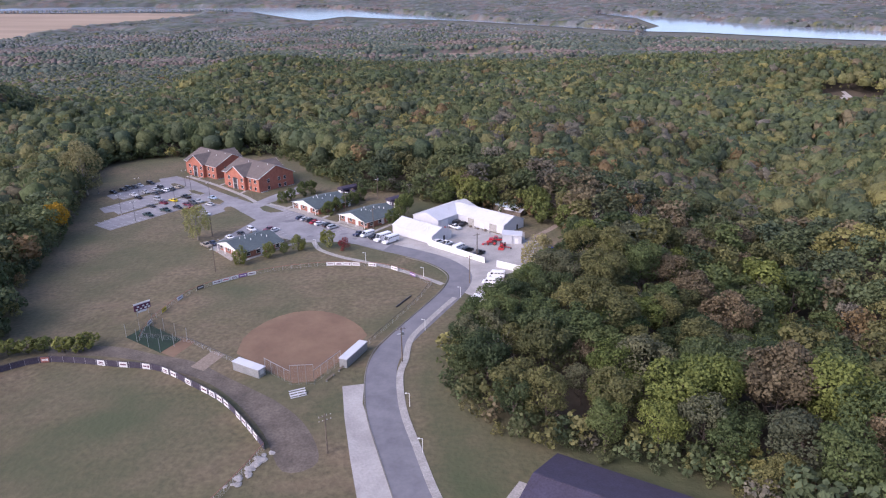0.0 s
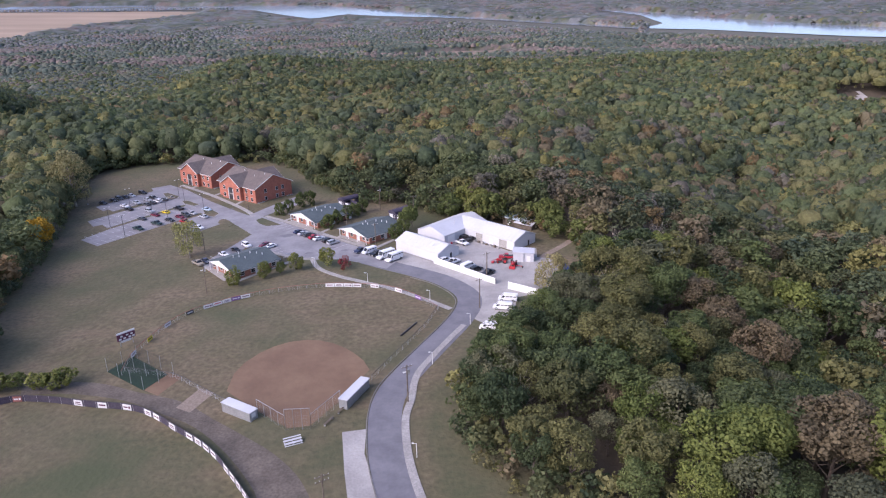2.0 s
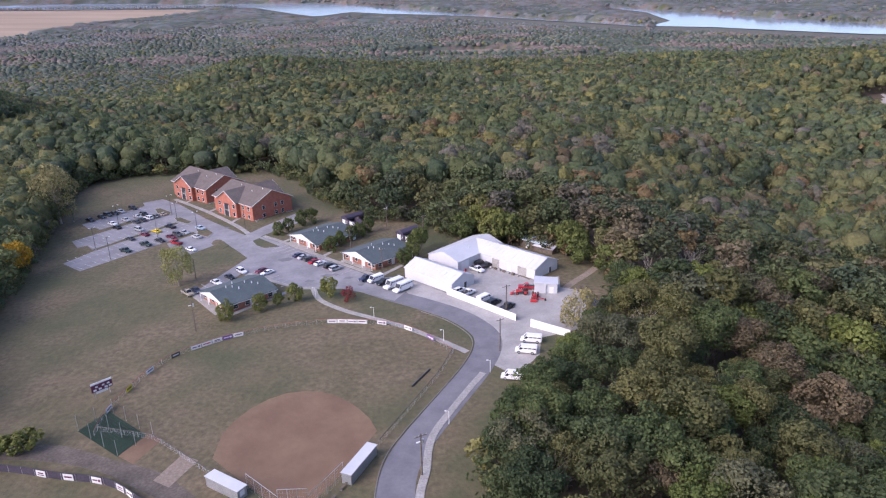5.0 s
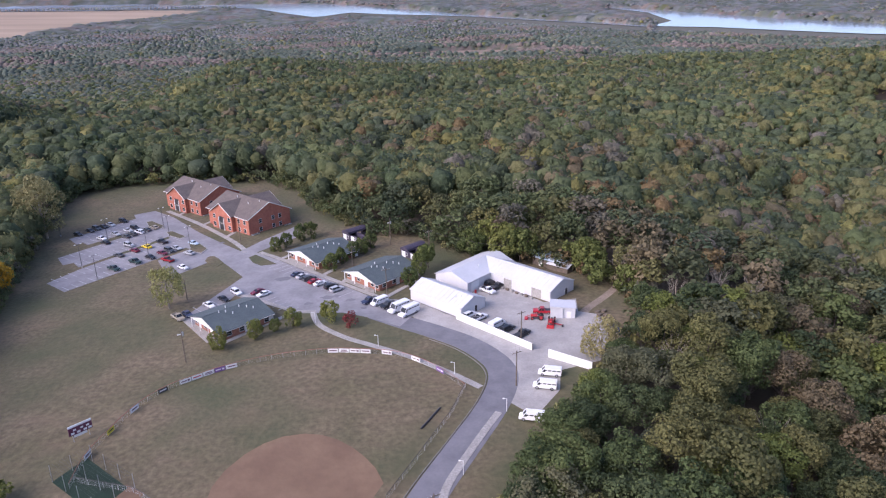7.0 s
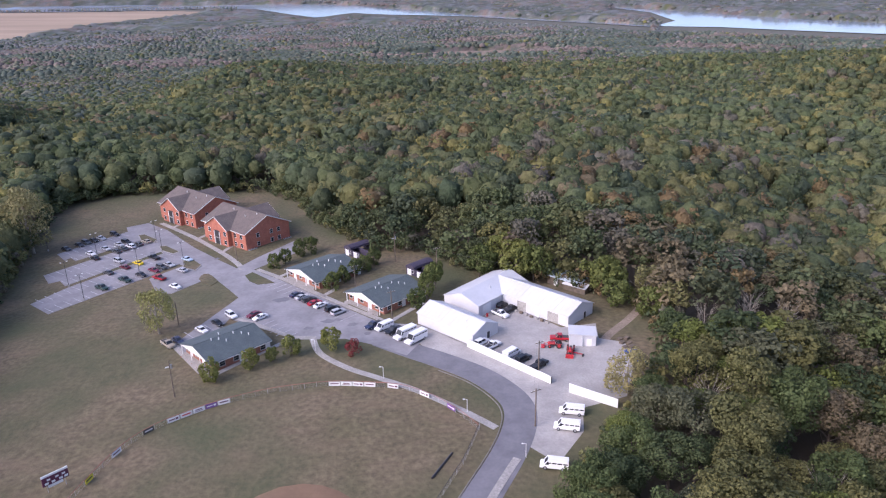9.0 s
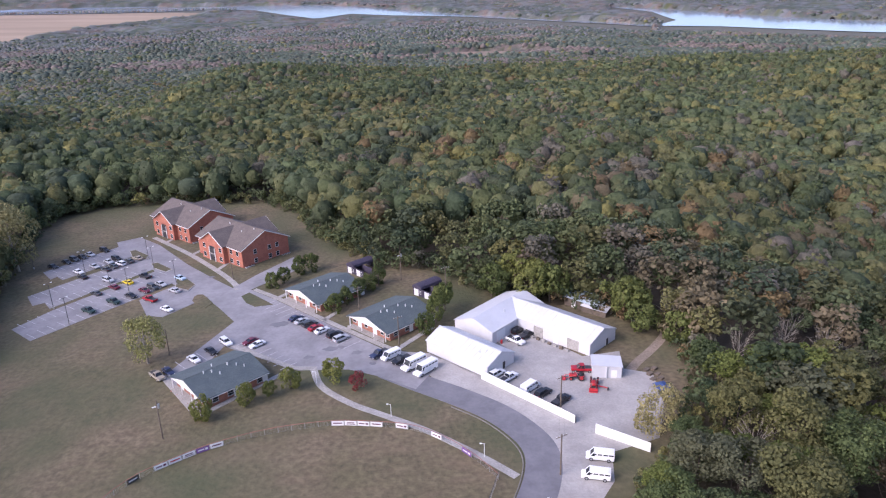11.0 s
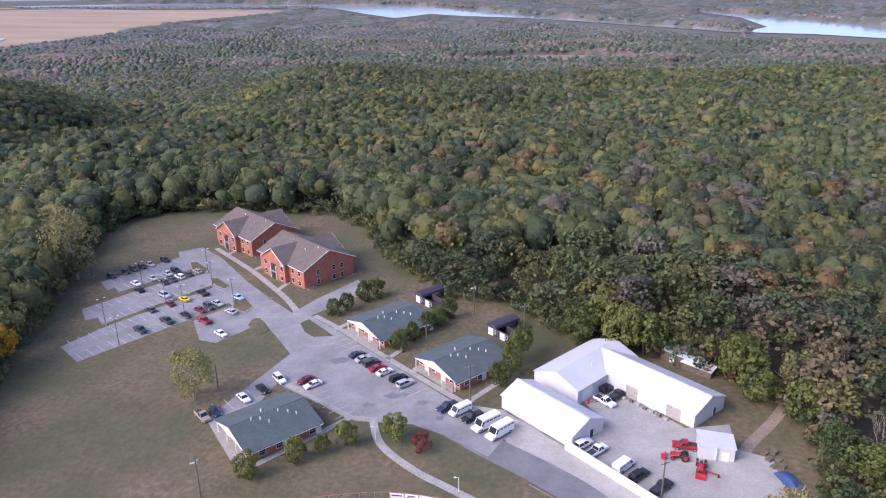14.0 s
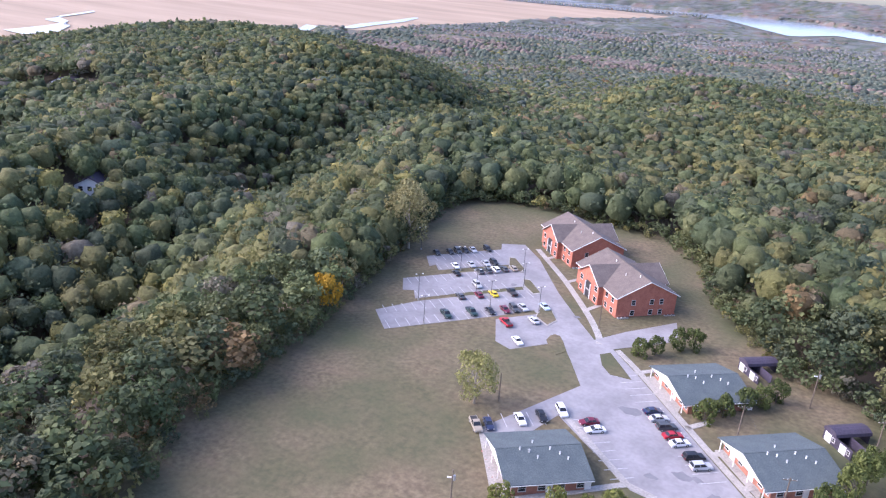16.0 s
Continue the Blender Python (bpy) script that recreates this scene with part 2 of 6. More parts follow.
def outside(x, y):
    """Metres outside the clearing; negative within."""
    best, inside = np.full(np.shape(x), 1e9), np.zeros(np.shape(x), bool)
    for (ax, ay), (bx, by) in zip(CLEARING, CLEARING[1:] + CLEARING[:1]):
        u = np.clip(((x - ax) * (bx - ax) + (y - ay) * (by - ay)) / ((bx - ax) ** 2 + (by - ay) ** 2), 0, 1)
        best = np.minimum(best, np.hypot(x - ax - u * (bx - ax), y - ay - u * (by - ay)))
        cross = (ay > y) != (by > y)
        inside ^= cross & (x < (bx - ax) * (y - ay) / (by - ay + 1e-12) + ax)
    return np.where(inside, -best, best)


def height(x, y):
    x, y = np.asarray(x, float), np.asarray(y, float)
    flat = 0.02 * x - 0.3
    r = np.hypot(x, y - 90)
    z = -5 - 6 * step(300, 600, r) - 51 * step(820, 1250, r)
    near = 1 - step(850, 1250, r)
    for (ax, ay), (bx, by), w, deep in RAVINES:
        u = np.clip(((x - ax) * (bx - ax) + (y - ay) * (by - ay)) / ((bx - ax) ** 2 + (by - ay) ** 2), 0, 1)
        z = z - near * deep * 0.8 * np.exp(-((x - ax - u * (bx - ax)) ** 2 + (y - ay - u * (by - ay)) ** 2) / (w * w))
    for hx, hy, w, tall in HILLS:
        z = z + tall * np.exp(-((x - hx) ** 2 + (y - hy) ** 2) / (w * w))
    z = z + near * 6.5 * np.sin(x / 43 + 1.3 * np.sin(y / 71)) * np.sin(y / 61 + 0.7)
    z = z + 100 * step(1900, 4900, r) + 85 * step(4450, 4940, r)
    return flat + (z - flat) * step(0, 90, outside(x, y))


def lie(x, y):
    return float(height(np.array([x]), np.array([y]))[0])


def flat(x, y):
    return 0.02 * x - 0.3


RIVER_A = ([(-2600, 4200), (-1862, 4292), (-1328, 4440), (-840, 4400), (-450, 4330), (-156, 4102), (-34, 3874), (213, 3547), (359, 3298), (641, 2910), (798, 2702), (899, 2526)],
           [(-2600, 3980), (-1585, 3931), (-1208, 3967), (-887, 4052), (-665, 3938), (-447, 3556), (-300, 3330), (-164, 3560), (-7, 3414), (198, 3307), (346, 3184), (626, 2842),
            (778, 2635), (876, 2464)])
RIVER_B = ([(1010, 3420), (1130, 3250), (1250, 2950), (1400, 2560), (1530, 2250), (1720, 1950), (2100, 1500)],
           [(1000, 3380), (1080, 3060), (1030, 2660), (890, 2500), (1060, 2370), (1200, 2150), (1320, 1960), (1620, 1700), (1900, 1300)])
POND_A = ([(-1520, 950), (-1600, 1087), (-1700, 1212), (-1832, 1263), (-1967, 1460)], [(-1427, 935), (-1439, 1010), (-1600, 1150), (-1760, 1180), (-1930, 1440)])
POND_B = ([(-1381, 1665), (-1452, 1769), (-1490, 1830)], [(-1350, 1680), (-1400, 1760), (-1440, 1830)])
POND_C = ([(-1390, 1858), (-1450, 2038), (-1480, 2271), (-1513, 2462)], [(-1355, 1880), (-1400, 2050), (-1430, 2260), (-1490, 2462)])
WATERS = [RIVER_A, RIVER_B, POND_A, POND_B, POND_C]
CROP_LAND = [(-1180, 560), (-1330, 1200), (-1440, 1480), (-1369, 1709), (-1303, 2030), (-1214, 2427), (-1134, 3024), (-848, 3539), (-860, 3840), (-1208, 3930), (-1585, 3900), (-2600, 3960),
             (-3600, 2600), (-3600, 900), (-1800, 300)]
PLOTS = [(-495, 415, 48, 26), (-262, 276, 15, 10), (-420, 335, 16, 11), (368, 532, 22, 24)]


def within(pts, x, y):
    inside = np.zeros(np.shape(x), bool)
    for (ax, ay), (bx, by) in zip(pts, pts[1:] + pts[:1]):
        inside ^= ((ay > y) != (by > y)) & (x < (bx - ax) * (y - ay) / (by - ay + 1e-9) + ax)
    return inside


rings = np.r_[0.02, np.arange(4, 420, 4.5), 420 * 1.055 ** np.arange(0, 47)]
rings = np.r_[rings[rings < 4960], 4960]
turns = np.linspace(0, 2 * np.pi, 420, endpoint=False)
gx = (rings[:, None] * np.sin(turns)).ravel()
gy = (rings[:, None] * np.cos(turns)).ravel() + 190
gz = height(gx, gy)
grid = np.arange(len(gx)).reshape(len(rings), len(turns))
quads = np.stack([grid[:-1], grid[1:], np.roll(grid[1:], -1, 1), np.roll(grid[:-1], -1, 1)], -1).reshape(-1, 4)[:, ::-1]
GRASS = material("dry_grass", (0.1, 0.085, 0.043), 0.95, (0.136, 0.105, 0.062), 16, 0.5, 0.3, fine=0.32, fine_size=14)
# leaf litter under the trees and tufts of greener grass, by the cover of the land; the far floor is paled towards the
# leaves in place of haze
t = GRASS.node_tree
principled = t.nodes["Principled BSDF"]
dry = principled.inputs["Base Color"].links[0].from_socket
cover = t.nodes.new("ShaderNodeAttribute")
cover.attribute_name = "leaf"
split = t.nodes.new("ShaderNodeSeparateColor")
t.links.new(cover.outputs["Color"], split.inputs["Color"])
lush = t.nodes.new("ShaderNodeMix")
lush.data_type = "RGBA"
lush.inputs["B"].default_value = (0.058, 0.068, 0.028, 1)
patch = t.nodes.new("ShaderNodeTexNoise")
patch.inputs["Scale"].default_value, patch.inputs["Detail"].default_value = 0.03, 5
geo = t.nodes.new("ShaderNodeNewGeometry")
t.links.new(geo.outputs["Position"], patch.inputs["Vector"])
pr = t.nodes.new("ShaderNodeMapRange")
pr.inputs["From Min"].default_value, pr.inputs["From Max"].default_value, pr.inputs["To Max"].default_value = 0.44, 0.66, 0.85
t.links.new(patch.outputs["Fac"], pr.inputs["Value"])
green = t.nodes.new("ShaderNodeMath")
green.use_clamp = True
t.links.new(pr.outputs["Result"], green.inputs[0])
t.links.new(split.outputs["Blue"], green.inputs[1])
t.links.new(green.outputs["Value"], lush.inputs["Factor"])
# worn, straw-coloured streaks
worn = t.nodes.new("ShaderNodeMix")
worn.data_type = "RGBA"
worn.inputs["B"].default_value = (0.16, 0.112, 0.07, 1)
streak = t.nodes.new("ShaderNodeTexNoise")
streak.inputs["Scale"].default_value, streak.inputs["Detail"].default_value, streak.inputs["Roughness"].default_value = 0.07, 8, 0.65
turned = t.nodes.new("ShaderNodeMapping")
turned.inputs["Rotation"].default_value, turned.inputs["Scale"].default_value = (0, 0, 0.9), (1.0, 2.6, 1.0)
t.links.new(geo.outputs["Position"], turned.inputs["Vector"])
t.links.new(turned.outputs["Vector"], streak.inputs["Vector"])
sr = t.nodes.new("ShaderNodeMapRange")
sr.inputs["From Min"].default_value, sr.inputs["From Max"].default_value, sr.inputs["To Max"].default_value = 0.5, 0.74, 0.65
t.links.new(streak.outputs["Fac"], sr.inputs["Value"])
t.links.new(sr.outputs["Result"], worn.inputs["Factor"])
t.links.new(dry, worn.inputs["A"])
t.links.new(worn.outputs["Result"], lush.inputs["A"])
litter = t.nodes.new("ShaderNodeMix")
litter.data_type = "RGBA"
litter.inputs["B"].default_value = (0.072, 0.056, 0.038, 1)
t.links.new(split.outputs["Red"], litter.inputs["Factor"])
t.links.new(lush.outputs["Result"], litter.inputs["A"])
# low contrast of haze put into the colour of the far wood floor
hazed_floor = t.nodes.new("ShaderNodeMix")
hazed_floor.data_type = "RGBA"
hazed_floor.inputs["B"].default_value = (0.105, 0.102, 0.076, 1)
t.links.new(split.outputs["Green"], hazed_floor.inputs["Factor"])
t.links.new(litter.outputs["Result"], hazed_floor.inputs["A"])
t.links.new(hazed_floor.outputs["Result"], principled.inputs["Base Color"])
wood = step(2, 14, outside(gx, gy))
beside = np.interp(gy, [-40, 30, 78, 105, 125, 142, 161, 182], [33, 25, 14, 8, 6, 8, 18, 30])
mown = 0.5 * step(0, 4, gx - beside) * (1 - step(160, 182, gy)) + 0.12 * (1 - step(0.7, 1.0, np.hypot((gx + 62) / 62, (gy - 95) / 55)))
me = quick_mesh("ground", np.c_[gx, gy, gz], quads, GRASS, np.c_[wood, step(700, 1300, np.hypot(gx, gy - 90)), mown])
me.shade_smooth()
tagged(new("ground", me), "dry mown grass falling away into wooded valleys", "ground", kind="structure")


def sheet(name, pts, lift, mat, label, category, thick=0.12, parent=None):
    """A flat piece of paving with a real edge, laid on the plateau."""
    bm = bmesh.new()
    top = [bm.verts.new((x, y, flat(x, y) + lift)) for x, y in pts]
    low = [bm.verts.new((x, y, flat(x, y) + lift - thick - 0.1)) for x, y in pts]
    f = bm.faces.new(top)
    n = len(pts)
    for i in range(n):
        bm.faces.new((top[i], top[(i + 1) % n], low[(i + 1) % n], low[i]))
    bmesh.ops.triangulate(bm, faces=[f])
    bmesh.ops.recalc_face_normals(bm, faces=bm.faces)
    ob = part(name, bm, mat, parent)
    return ob if parent else tagged(ob, label, category, kind="structure")


def smooth_line(pts, n=6):
    """A curve through the points."""
    p = np.array([pts[0], *pts, pts[-1]], float)
    out = []
    for i in range(1, len(p) - 2):
        for u in np.arange(n) / n:
            a, b, c, d = p[i - 1], p[i], p[i + 1], p[i + 2]
            out.append(0.5 * (2 * b + (c - a) * u + (2 * a - 5 * b + 4 * c - d) * u * u + (3 * b - a - 3 * c + d) * u ** 3))
    return np.array([*out, p[-1]])


def band(name, line, left, right, lift, mat, label, category, thick=0.12, parent=None):
    """A strip along a line, from left to right metres beside it, with thickness."""
    p = np.array(line, float)
    d = np.gradient(p, axis=0)
    d /= np.linalg.norm(d, axis=1)[:, None]
    side = np.c_[d[:, 1], -d[:, 0]]
    bm = bmesh.new()
    rows = []
    for k in (left, right):
        q = p + side * k
        rows.append([bm.verts.new((x, y, flat(x, y) + lift)) for x, y in q])
        rows.append([bm.verts.new((x, y, flat(x, y) + lift - thick - 0.1)) for x, y in q])
    lt, lb, rt, rb = rows
    for i in range(len(p) - 1):
        bm.faces.new((lt[i], lt[i + 1], rt[i + 1], rt[i]))
        bm.faces.new((lb[i], lb[i + 1], lt[i + 1], lt[i]))
        bm.faces.new((rt[i], rt[i + 1], rb[i + 1], rb[i]))
    bm.faces.new((lt[0], rt[0], rb[0], lb[0]))
    bm.faces.new((lt[-1], lb[-1], rb[-1], rt[-1]))
    bmesh.ops.recalc_face_normals(bm, faces=bm.faces)
    ob = part(name, bm, mat, parent)
    return ob if parent else tagged(ob, label, category, kind="structure")


# ---- river, ponds and crop land far off ----


def resample(pts, n):
    p = np.array(pts, float)
    s = np.r_[0, np.cumsum(np.hypot(*np.diff(p, axis=0).T))]
    u = np.linspace(0, s[-1], n)
    return np.c_[np.interp(u, s, p[:, 0]), np.interp(u, s, p[:, 1])]


def water(name, banks, label, lift=2.5, n=60, m=8):
    a, b = (resample(k, n) for k in banks)
    w = np.linspace(0, 1, m)[:, None, None]
    p = (a[None] * (1 - w) + b[None] * w).reshape(-1, 2)
    g = np.arange(n * m).reshape(m, n)
    q = np.stack([g[:-1, :-1], g[:-1, 1:], g[1:, 1:], g[1:, :-1]], -1).reshape(-1, 4)
    tagged(new(name, quick_mesh(name, np.c_[p, height(p[:, 0], p[:, 1]) + lift], q, WATER)), label, "river", kind="structure")


water("water_1", RIVER_A, "broad calm river reflecting a pale sky")
water("water_2", RIVER_B, "broad calm river bend reflecting a pale sky")
for k, pond in enumerate((POND_A, POND_B, POND_C)):
    water(f"water_{k + 3}", pond, "narrow pale backwater in the crop land", 3.0, 24, 4)


def patches(name, keep, x0, x1, y0, y1, cell, lift, mat, label, category):
    xs, ys = np.arange(x0, x1 + cell, cell), np.arange(y0, y1 + cell, cell)
    X, Y = np.meshgrid(xs, ys)
    g = np.arange(X.size).reshape(X.shape)
    q = np.stack([g[:-1, :-1], g[:-1, 1:], g[1:, 1:], g[1:, :-1]], -1).reshape(-1, 4)
    cx, cy = X.ravel()[q].mean(1), Y.ravel()[q].mean(1)
    q = q[keep(cx, cy)]
    tagged(new(name, quick_mesh(name, np.c_[X.ravel(), Y.ravel(), height(X.ravel(), Y.ravel()) + lift], q, mat)), label, category, kind="structure")


patches("crop_land", lambda x, y: within(CROP_LAND, x, y), -3600, -800, 300, 4000, 40, 1.2, CROPS, "flat tan fields of ripe crops on the flood plain", "fields")
patches("marsh", lambda x, y: ((x - 200) / 205) ** 2 + ((y - 1800) / 75) ** 2 < 1, 0, 420, 1700, 1900, 10, 1.0, MARSH, "reddish-brown dry marsh glade in the valley woods", "marsh")

patches("far_lane", lambda x, y: ((x - 368) / 4 - (y - 532) / 9) ** 2 + ((y - 532) / 26) ** 2 < 1, 340, 400, 500, 565, 3, 0.6, GRAVEL, "pale lane glimpsed among the far woods", "lane")
patches("far_lot", lambda x, y: ((x + 490) / 44) ** 2 + ((y - 408) / 15) ** 2 < 1, -540, -440, 390, 430, 4, 0.6, GRAVEL, "pale cleared lot between far houses", "lot")

# ---- roads, parking and paths ----
KERB = material("old_concrete", (0.2, 0.185, 0.165), 0.95, (0.15, 0.14, 0.12), 2, 0.5, 0.2)
ROAD = smooth_line([(28, -40), (20, 30), (9.2, 78), (5.4, 93), (2.9, 105.6), (0.9, 116.7), (0.2, 125.5), (0.3, 135), (1.9, 142.6), (5.4, 150), (12, 161.5),
                    (18.6, 173), (22.4, 182), (23.2, 189), (21, 195.5), (16.5, 202.5), (9.5, 209.5), (2, 216), (-5, 222.5)])
band("road", ROAD, -3.3, 3.3, 0.045, ASPHALT, "smooth grey asphalt road winding up the hill", "road")
band("pavement", smooth_line([(31.5, -40), (23.5, 30), (12.6, 78), (8.9, 93), (6.6, 105.6), (4.7, 116.7), (4.1, 125.5), (4.3, 133), (5.7, 139.4),
                              (6.5, 145.5), (7.9, 150.5), (11.1, 156.5), (16, 165), (20, 171.5)]), -0.75, 0.75, 0.12, CONCRETE,
     "pale concrete pavement along the road", "pavement")
band("kerb", [tuple(p) for p in smooth_line([(5.2, 76), (1.9, 93), (-0.6, 105.6), (-2.6, 116.7), (-3.3, 125.5), (-3.2, 135), (-1.6, 143.8), (2.2, 151.8),
                                              (9.1, 163.5), (15.6, 175), (18.7, 182.5), (19.4, 188), (17.6, 193.5), (13.6, 199.8), (8, 205.4)])],
     -0.1, 0.1, 0.13, KERB, "low concrete kerb along the road", "kerb")
for k, pts in enumerate(([(-57.6, 227), (-51, 221.5), (-45.9, 241.3), (-26, 226), (-14, 224.5), (-7.5, 220.6), (1, 213.5), (6, 222), (2.8, 222.6), (-7.5, 234.7), (-20.3, 249.2), (-37.1, 268.4),
                          (-45.6, 277.3), (-51.3, 279.5), (-58.2, 287.5), (-70.7, 303.1), (-86.3, 325.6), (-96.5, 336.3), (-103.6, 332.2), (-101.1, 326.7), (-94, 318), (-71, 286.5),
                          (-60.5, 277.5), (-58.6, 274.5), (-52.7, 266), (-46.2, 255.5)],
                         [(-118.2, 305.4), (-101.1, 326.7), (-90, 318), (-96, 311.2), (-108.4, 296.9), (-111.5, 300.4), (-112.6, 298.1)],
                         [(-113.6, 284.6), (-101.5, 299.5), (-90, 313), (-78, 303), (-81.5, 300.6), (-92.5, 287), (-102.5, 274), (-106, 278.8), (-108.8, 277.1)],
                         [(-107.1, 261.2), (-101, 272.7), (-90.4, 286), (-79, 300), (-68, 292), (-78.6, 277), (-98.4, 253)],
                         [(-77.6, 275.4), (-69, 286), (-58, 278), (-59.4, 271.5), (-60.6, 270), (-67, 262), (-71.9, 263.9)],
                         [(-45.6, 277.3), (-32.9, 291.8), (-36, 303.1), (-46, 288.8), (-51.3, 279.5)])):
    sheet(f"parking_lot_{k + 1}", pts, 0.05 + 0.005 * k, LOT, "worn pale grey asphalt parking lot", "parking lot")
for k, pts in enumerate(([(-95.6, 321.3), (-93.6, 322), (-86.6, 314.4), (-86.4, 310.8), (-88.6, 310.6), (-91.6, 312.7)],
                         [(-83.7, 306.4), (-81.6, 307), (-74.5, 299.1), (-76, 297.1), (-81.2, 301.7)],
                         [(-71.4, 291.9), (-69.3, 292.8), (-63.4, 284.2), (-64.4, 279.6), (-69.3, 283)])):
    isle = sheet(f"traffic_island_{k + 1}", pts, 0.2, CONCRETE, "grass island with a concrete kerb in the parking lot", "traffic island")
    c = np.mean(pts, 0)
    sheet("lawn", [tuple(c + (np.array(p) - c) * 0.9) for p in pts], 0.24, GRASS, "", "", 0.05, isle)
sheet("gravel_yard", [(6.5, 214.5), (13.5, 207.5), (20.5, 200.5), (24.6, 194), (26.6, 188.5), (25.7, 182), (22.7, 175), (27, 169), (34, 178), (36, 186), (46, 189), (51, 200),
                      (53, 212), (47.5, 215), (49, 223), (40, 222), (28, 240), (20, 237), (24.5, 225), (16, 215.8), (4.6, 229.3), (-1, 231), (-7.4, 234),
                      (2.8, 222.4)], 0.035, GRAVEL, "pale gravel yard beside the road", "yard")
sheet("gravel_lot", [(-8, 129.3), (-3.4, 129.7), (-3.6, 122), (-2.2, 115), (0, 104), (2.4, 92), (5, 78), (-1.5, 78), (-3.9, 93.4), (-5.4, 104), (-7, 117.3)], 0.04, GRAVEL,
      "pale gravel lay-by along the road", "lay-by")
band("gravel_track", smooth_line([(47, 212), (51, 217), (56, 222), (61, 227.7), (67, 236)]), -1.1, 1.1, 0.03, BARE, "worn earth track into the woods", "track")
band("footpath_1", smooth_line([(-22.2, 226), (-19.6, 217.7), (-12.9, 209.9), (-6.2, 204.6), (2, 198.2), (8.5, 191.8), (13, 187), (17.6, 181.5)]), -0.8, 0.8, 0.07, CONCRETE,
     "narrow concrete footpath between lawns", "footpath")
band("footpath_2", smooth_line([(-91, 335), (-85.2, 328.2), (-72, 312.5), (-58, 293.4), (-51.5, 283), (-49.5, 278)]), -0.9, 0.9, 0.07, CONCRETE,
     "concrete footpath in front of the brick blocks", "footpath")
band("footpath_3", smooth_line([(-45, 276.8), (-37, 268.6), (-20.3, 249.5), (-7.2, 235), (-1.5, 229)]), 0.0, -1.5, 0.1, CONCRETE,
     "concrete footpath along the parking row", "footpath")
for k, (a, b) in enumerate((((-85, 328), (-82, 334)), ((-71.6, 312.5), (-68.5, 319)), ((-59.5, 296), (-57, 303)), ((-37.5, 268.5), (-33.5, 273)),
                            ((-31, 261.5), (-28, 266)), ((-22, 252), (-18.5, 257)), ((-16, 245), (-12.5, 249)), ((-9, 237.5), (-5, 242)), ((-3.5, 231.5), (6.5, 243)),
                            ((-27, 227.2), (-44.5, 209.8)), ((-44, 241.5), (-27, 227.2)), ((-56.8, 227.6), (-46.5, 212.5)), ((-27, 227.2), (-21.5, 226.2)))):
    band(f"footpath_{k + 4}", np.linspace(a, b, 3), -0.7, 0.7, 0.08 + 0.004 * k, CONCRETE, "short concrete footpath to a door", "footpath")

sheet("verge_1", [(-47.5, 272.6), (-45.6, 275), (-40.5, 268.9), (-37.3, 264.9), (-42.2, 264.3), (-45.3, 267.6)], 0.13, GRASS, "small triangle of grass between road and path", "verge", 0.08)
sheet("verge_2", [(-61.5, 272), (-61.6, 275), (-60.9, 276.4), (-59.4, 276.2), (-57.5, 273.6), (-54.9, 269.2), (-56.5, 266), (-60.2, 270)], 0.12, GRASS, "rounded grass corner beside the lot", "verge", 0.08)

# painted bays
U, V = Vector((0.655, -0.756, 0)), Vector((0.756, 0.655, 0))


def bays(name, a, step_by, n, along, length):
    """A row of painted lines, each its own stripe."""
    row = thing(name, Matrix.Identity(4), "row of faded white parking bay lines", "parking lines", kind="structure")
    for i in range(n):
        p = Vector((a[0], a[1], 0)) + Vector(step_by) * i
        q = p + Vector(along).normalized() * length
        band("stripe", [(p.x, p.y), (q.x, q.y)], -0.07, 0.07, 0.084, STRIPE, "", "", 0.0, row)


LX, LY = Vector((0.64, 0.768, 0)), Vector((0.768, -0.64, 0))
bays("bay_lines_1", (-37, 267.5), U * 2.75, 15, -V, 5.2)
bays("bay_lines_2", (-42.6, 241.4), U * 2.75, 8, V, 4.6)
bays("bay_lines_3", (-57, 227.5), V * 2.75, 6, -U, 5.0)
bays("bay_lines_4", (-97.5, 254.2), LX * 2.75, 12, -LY, 5.0)
bays("bay_lines_5", (-107.2, 264.6), LX * 2.75, 17, LY, 5.0)
bays("bay_lines_6", (-101.6, 275.2), LX * 2.75, 11, -LY, 5.0)
bays("bay_lines_7", (-112.8, 285.4), LX * 2.75, 11, LY, 5.0)
bays("bay_lines_8", (-108, 298), LX * 2.75, 8, -LY, 5.0)
bays("bay_lines_9", (-116.8, 307.2), LX * 2.75, 9, LY, 5.0)

# patched and stained asphalt
g = random.Random(5)
for k, (x, y, s) in enumerate(((-33.5, 251.5, 1.6), (-19, 235.5, 1.2), (-24, 232, 0.9), (-12.5, 232.5, 1.0), (-16.5, 235.8, 0.8), (-60, 290, 0.7), (-84, 300.5, 0.8), (-8.5, 226.5, 0.7))):
    sheet(f"asphalt_patch_{k + 1}", [(x + s * g.uniform(0.6, 1.3) * math.cos(i * 0.628) * 1.4, y + s * g.uniform(0.6, 1.3) * math.sin(i * 0.628)) for i in range(10)], 0.082 + 0.001 * k, ASPHALT,
          "darker patch of asphalt in the worn surface", "asphalt patch", 0.0)

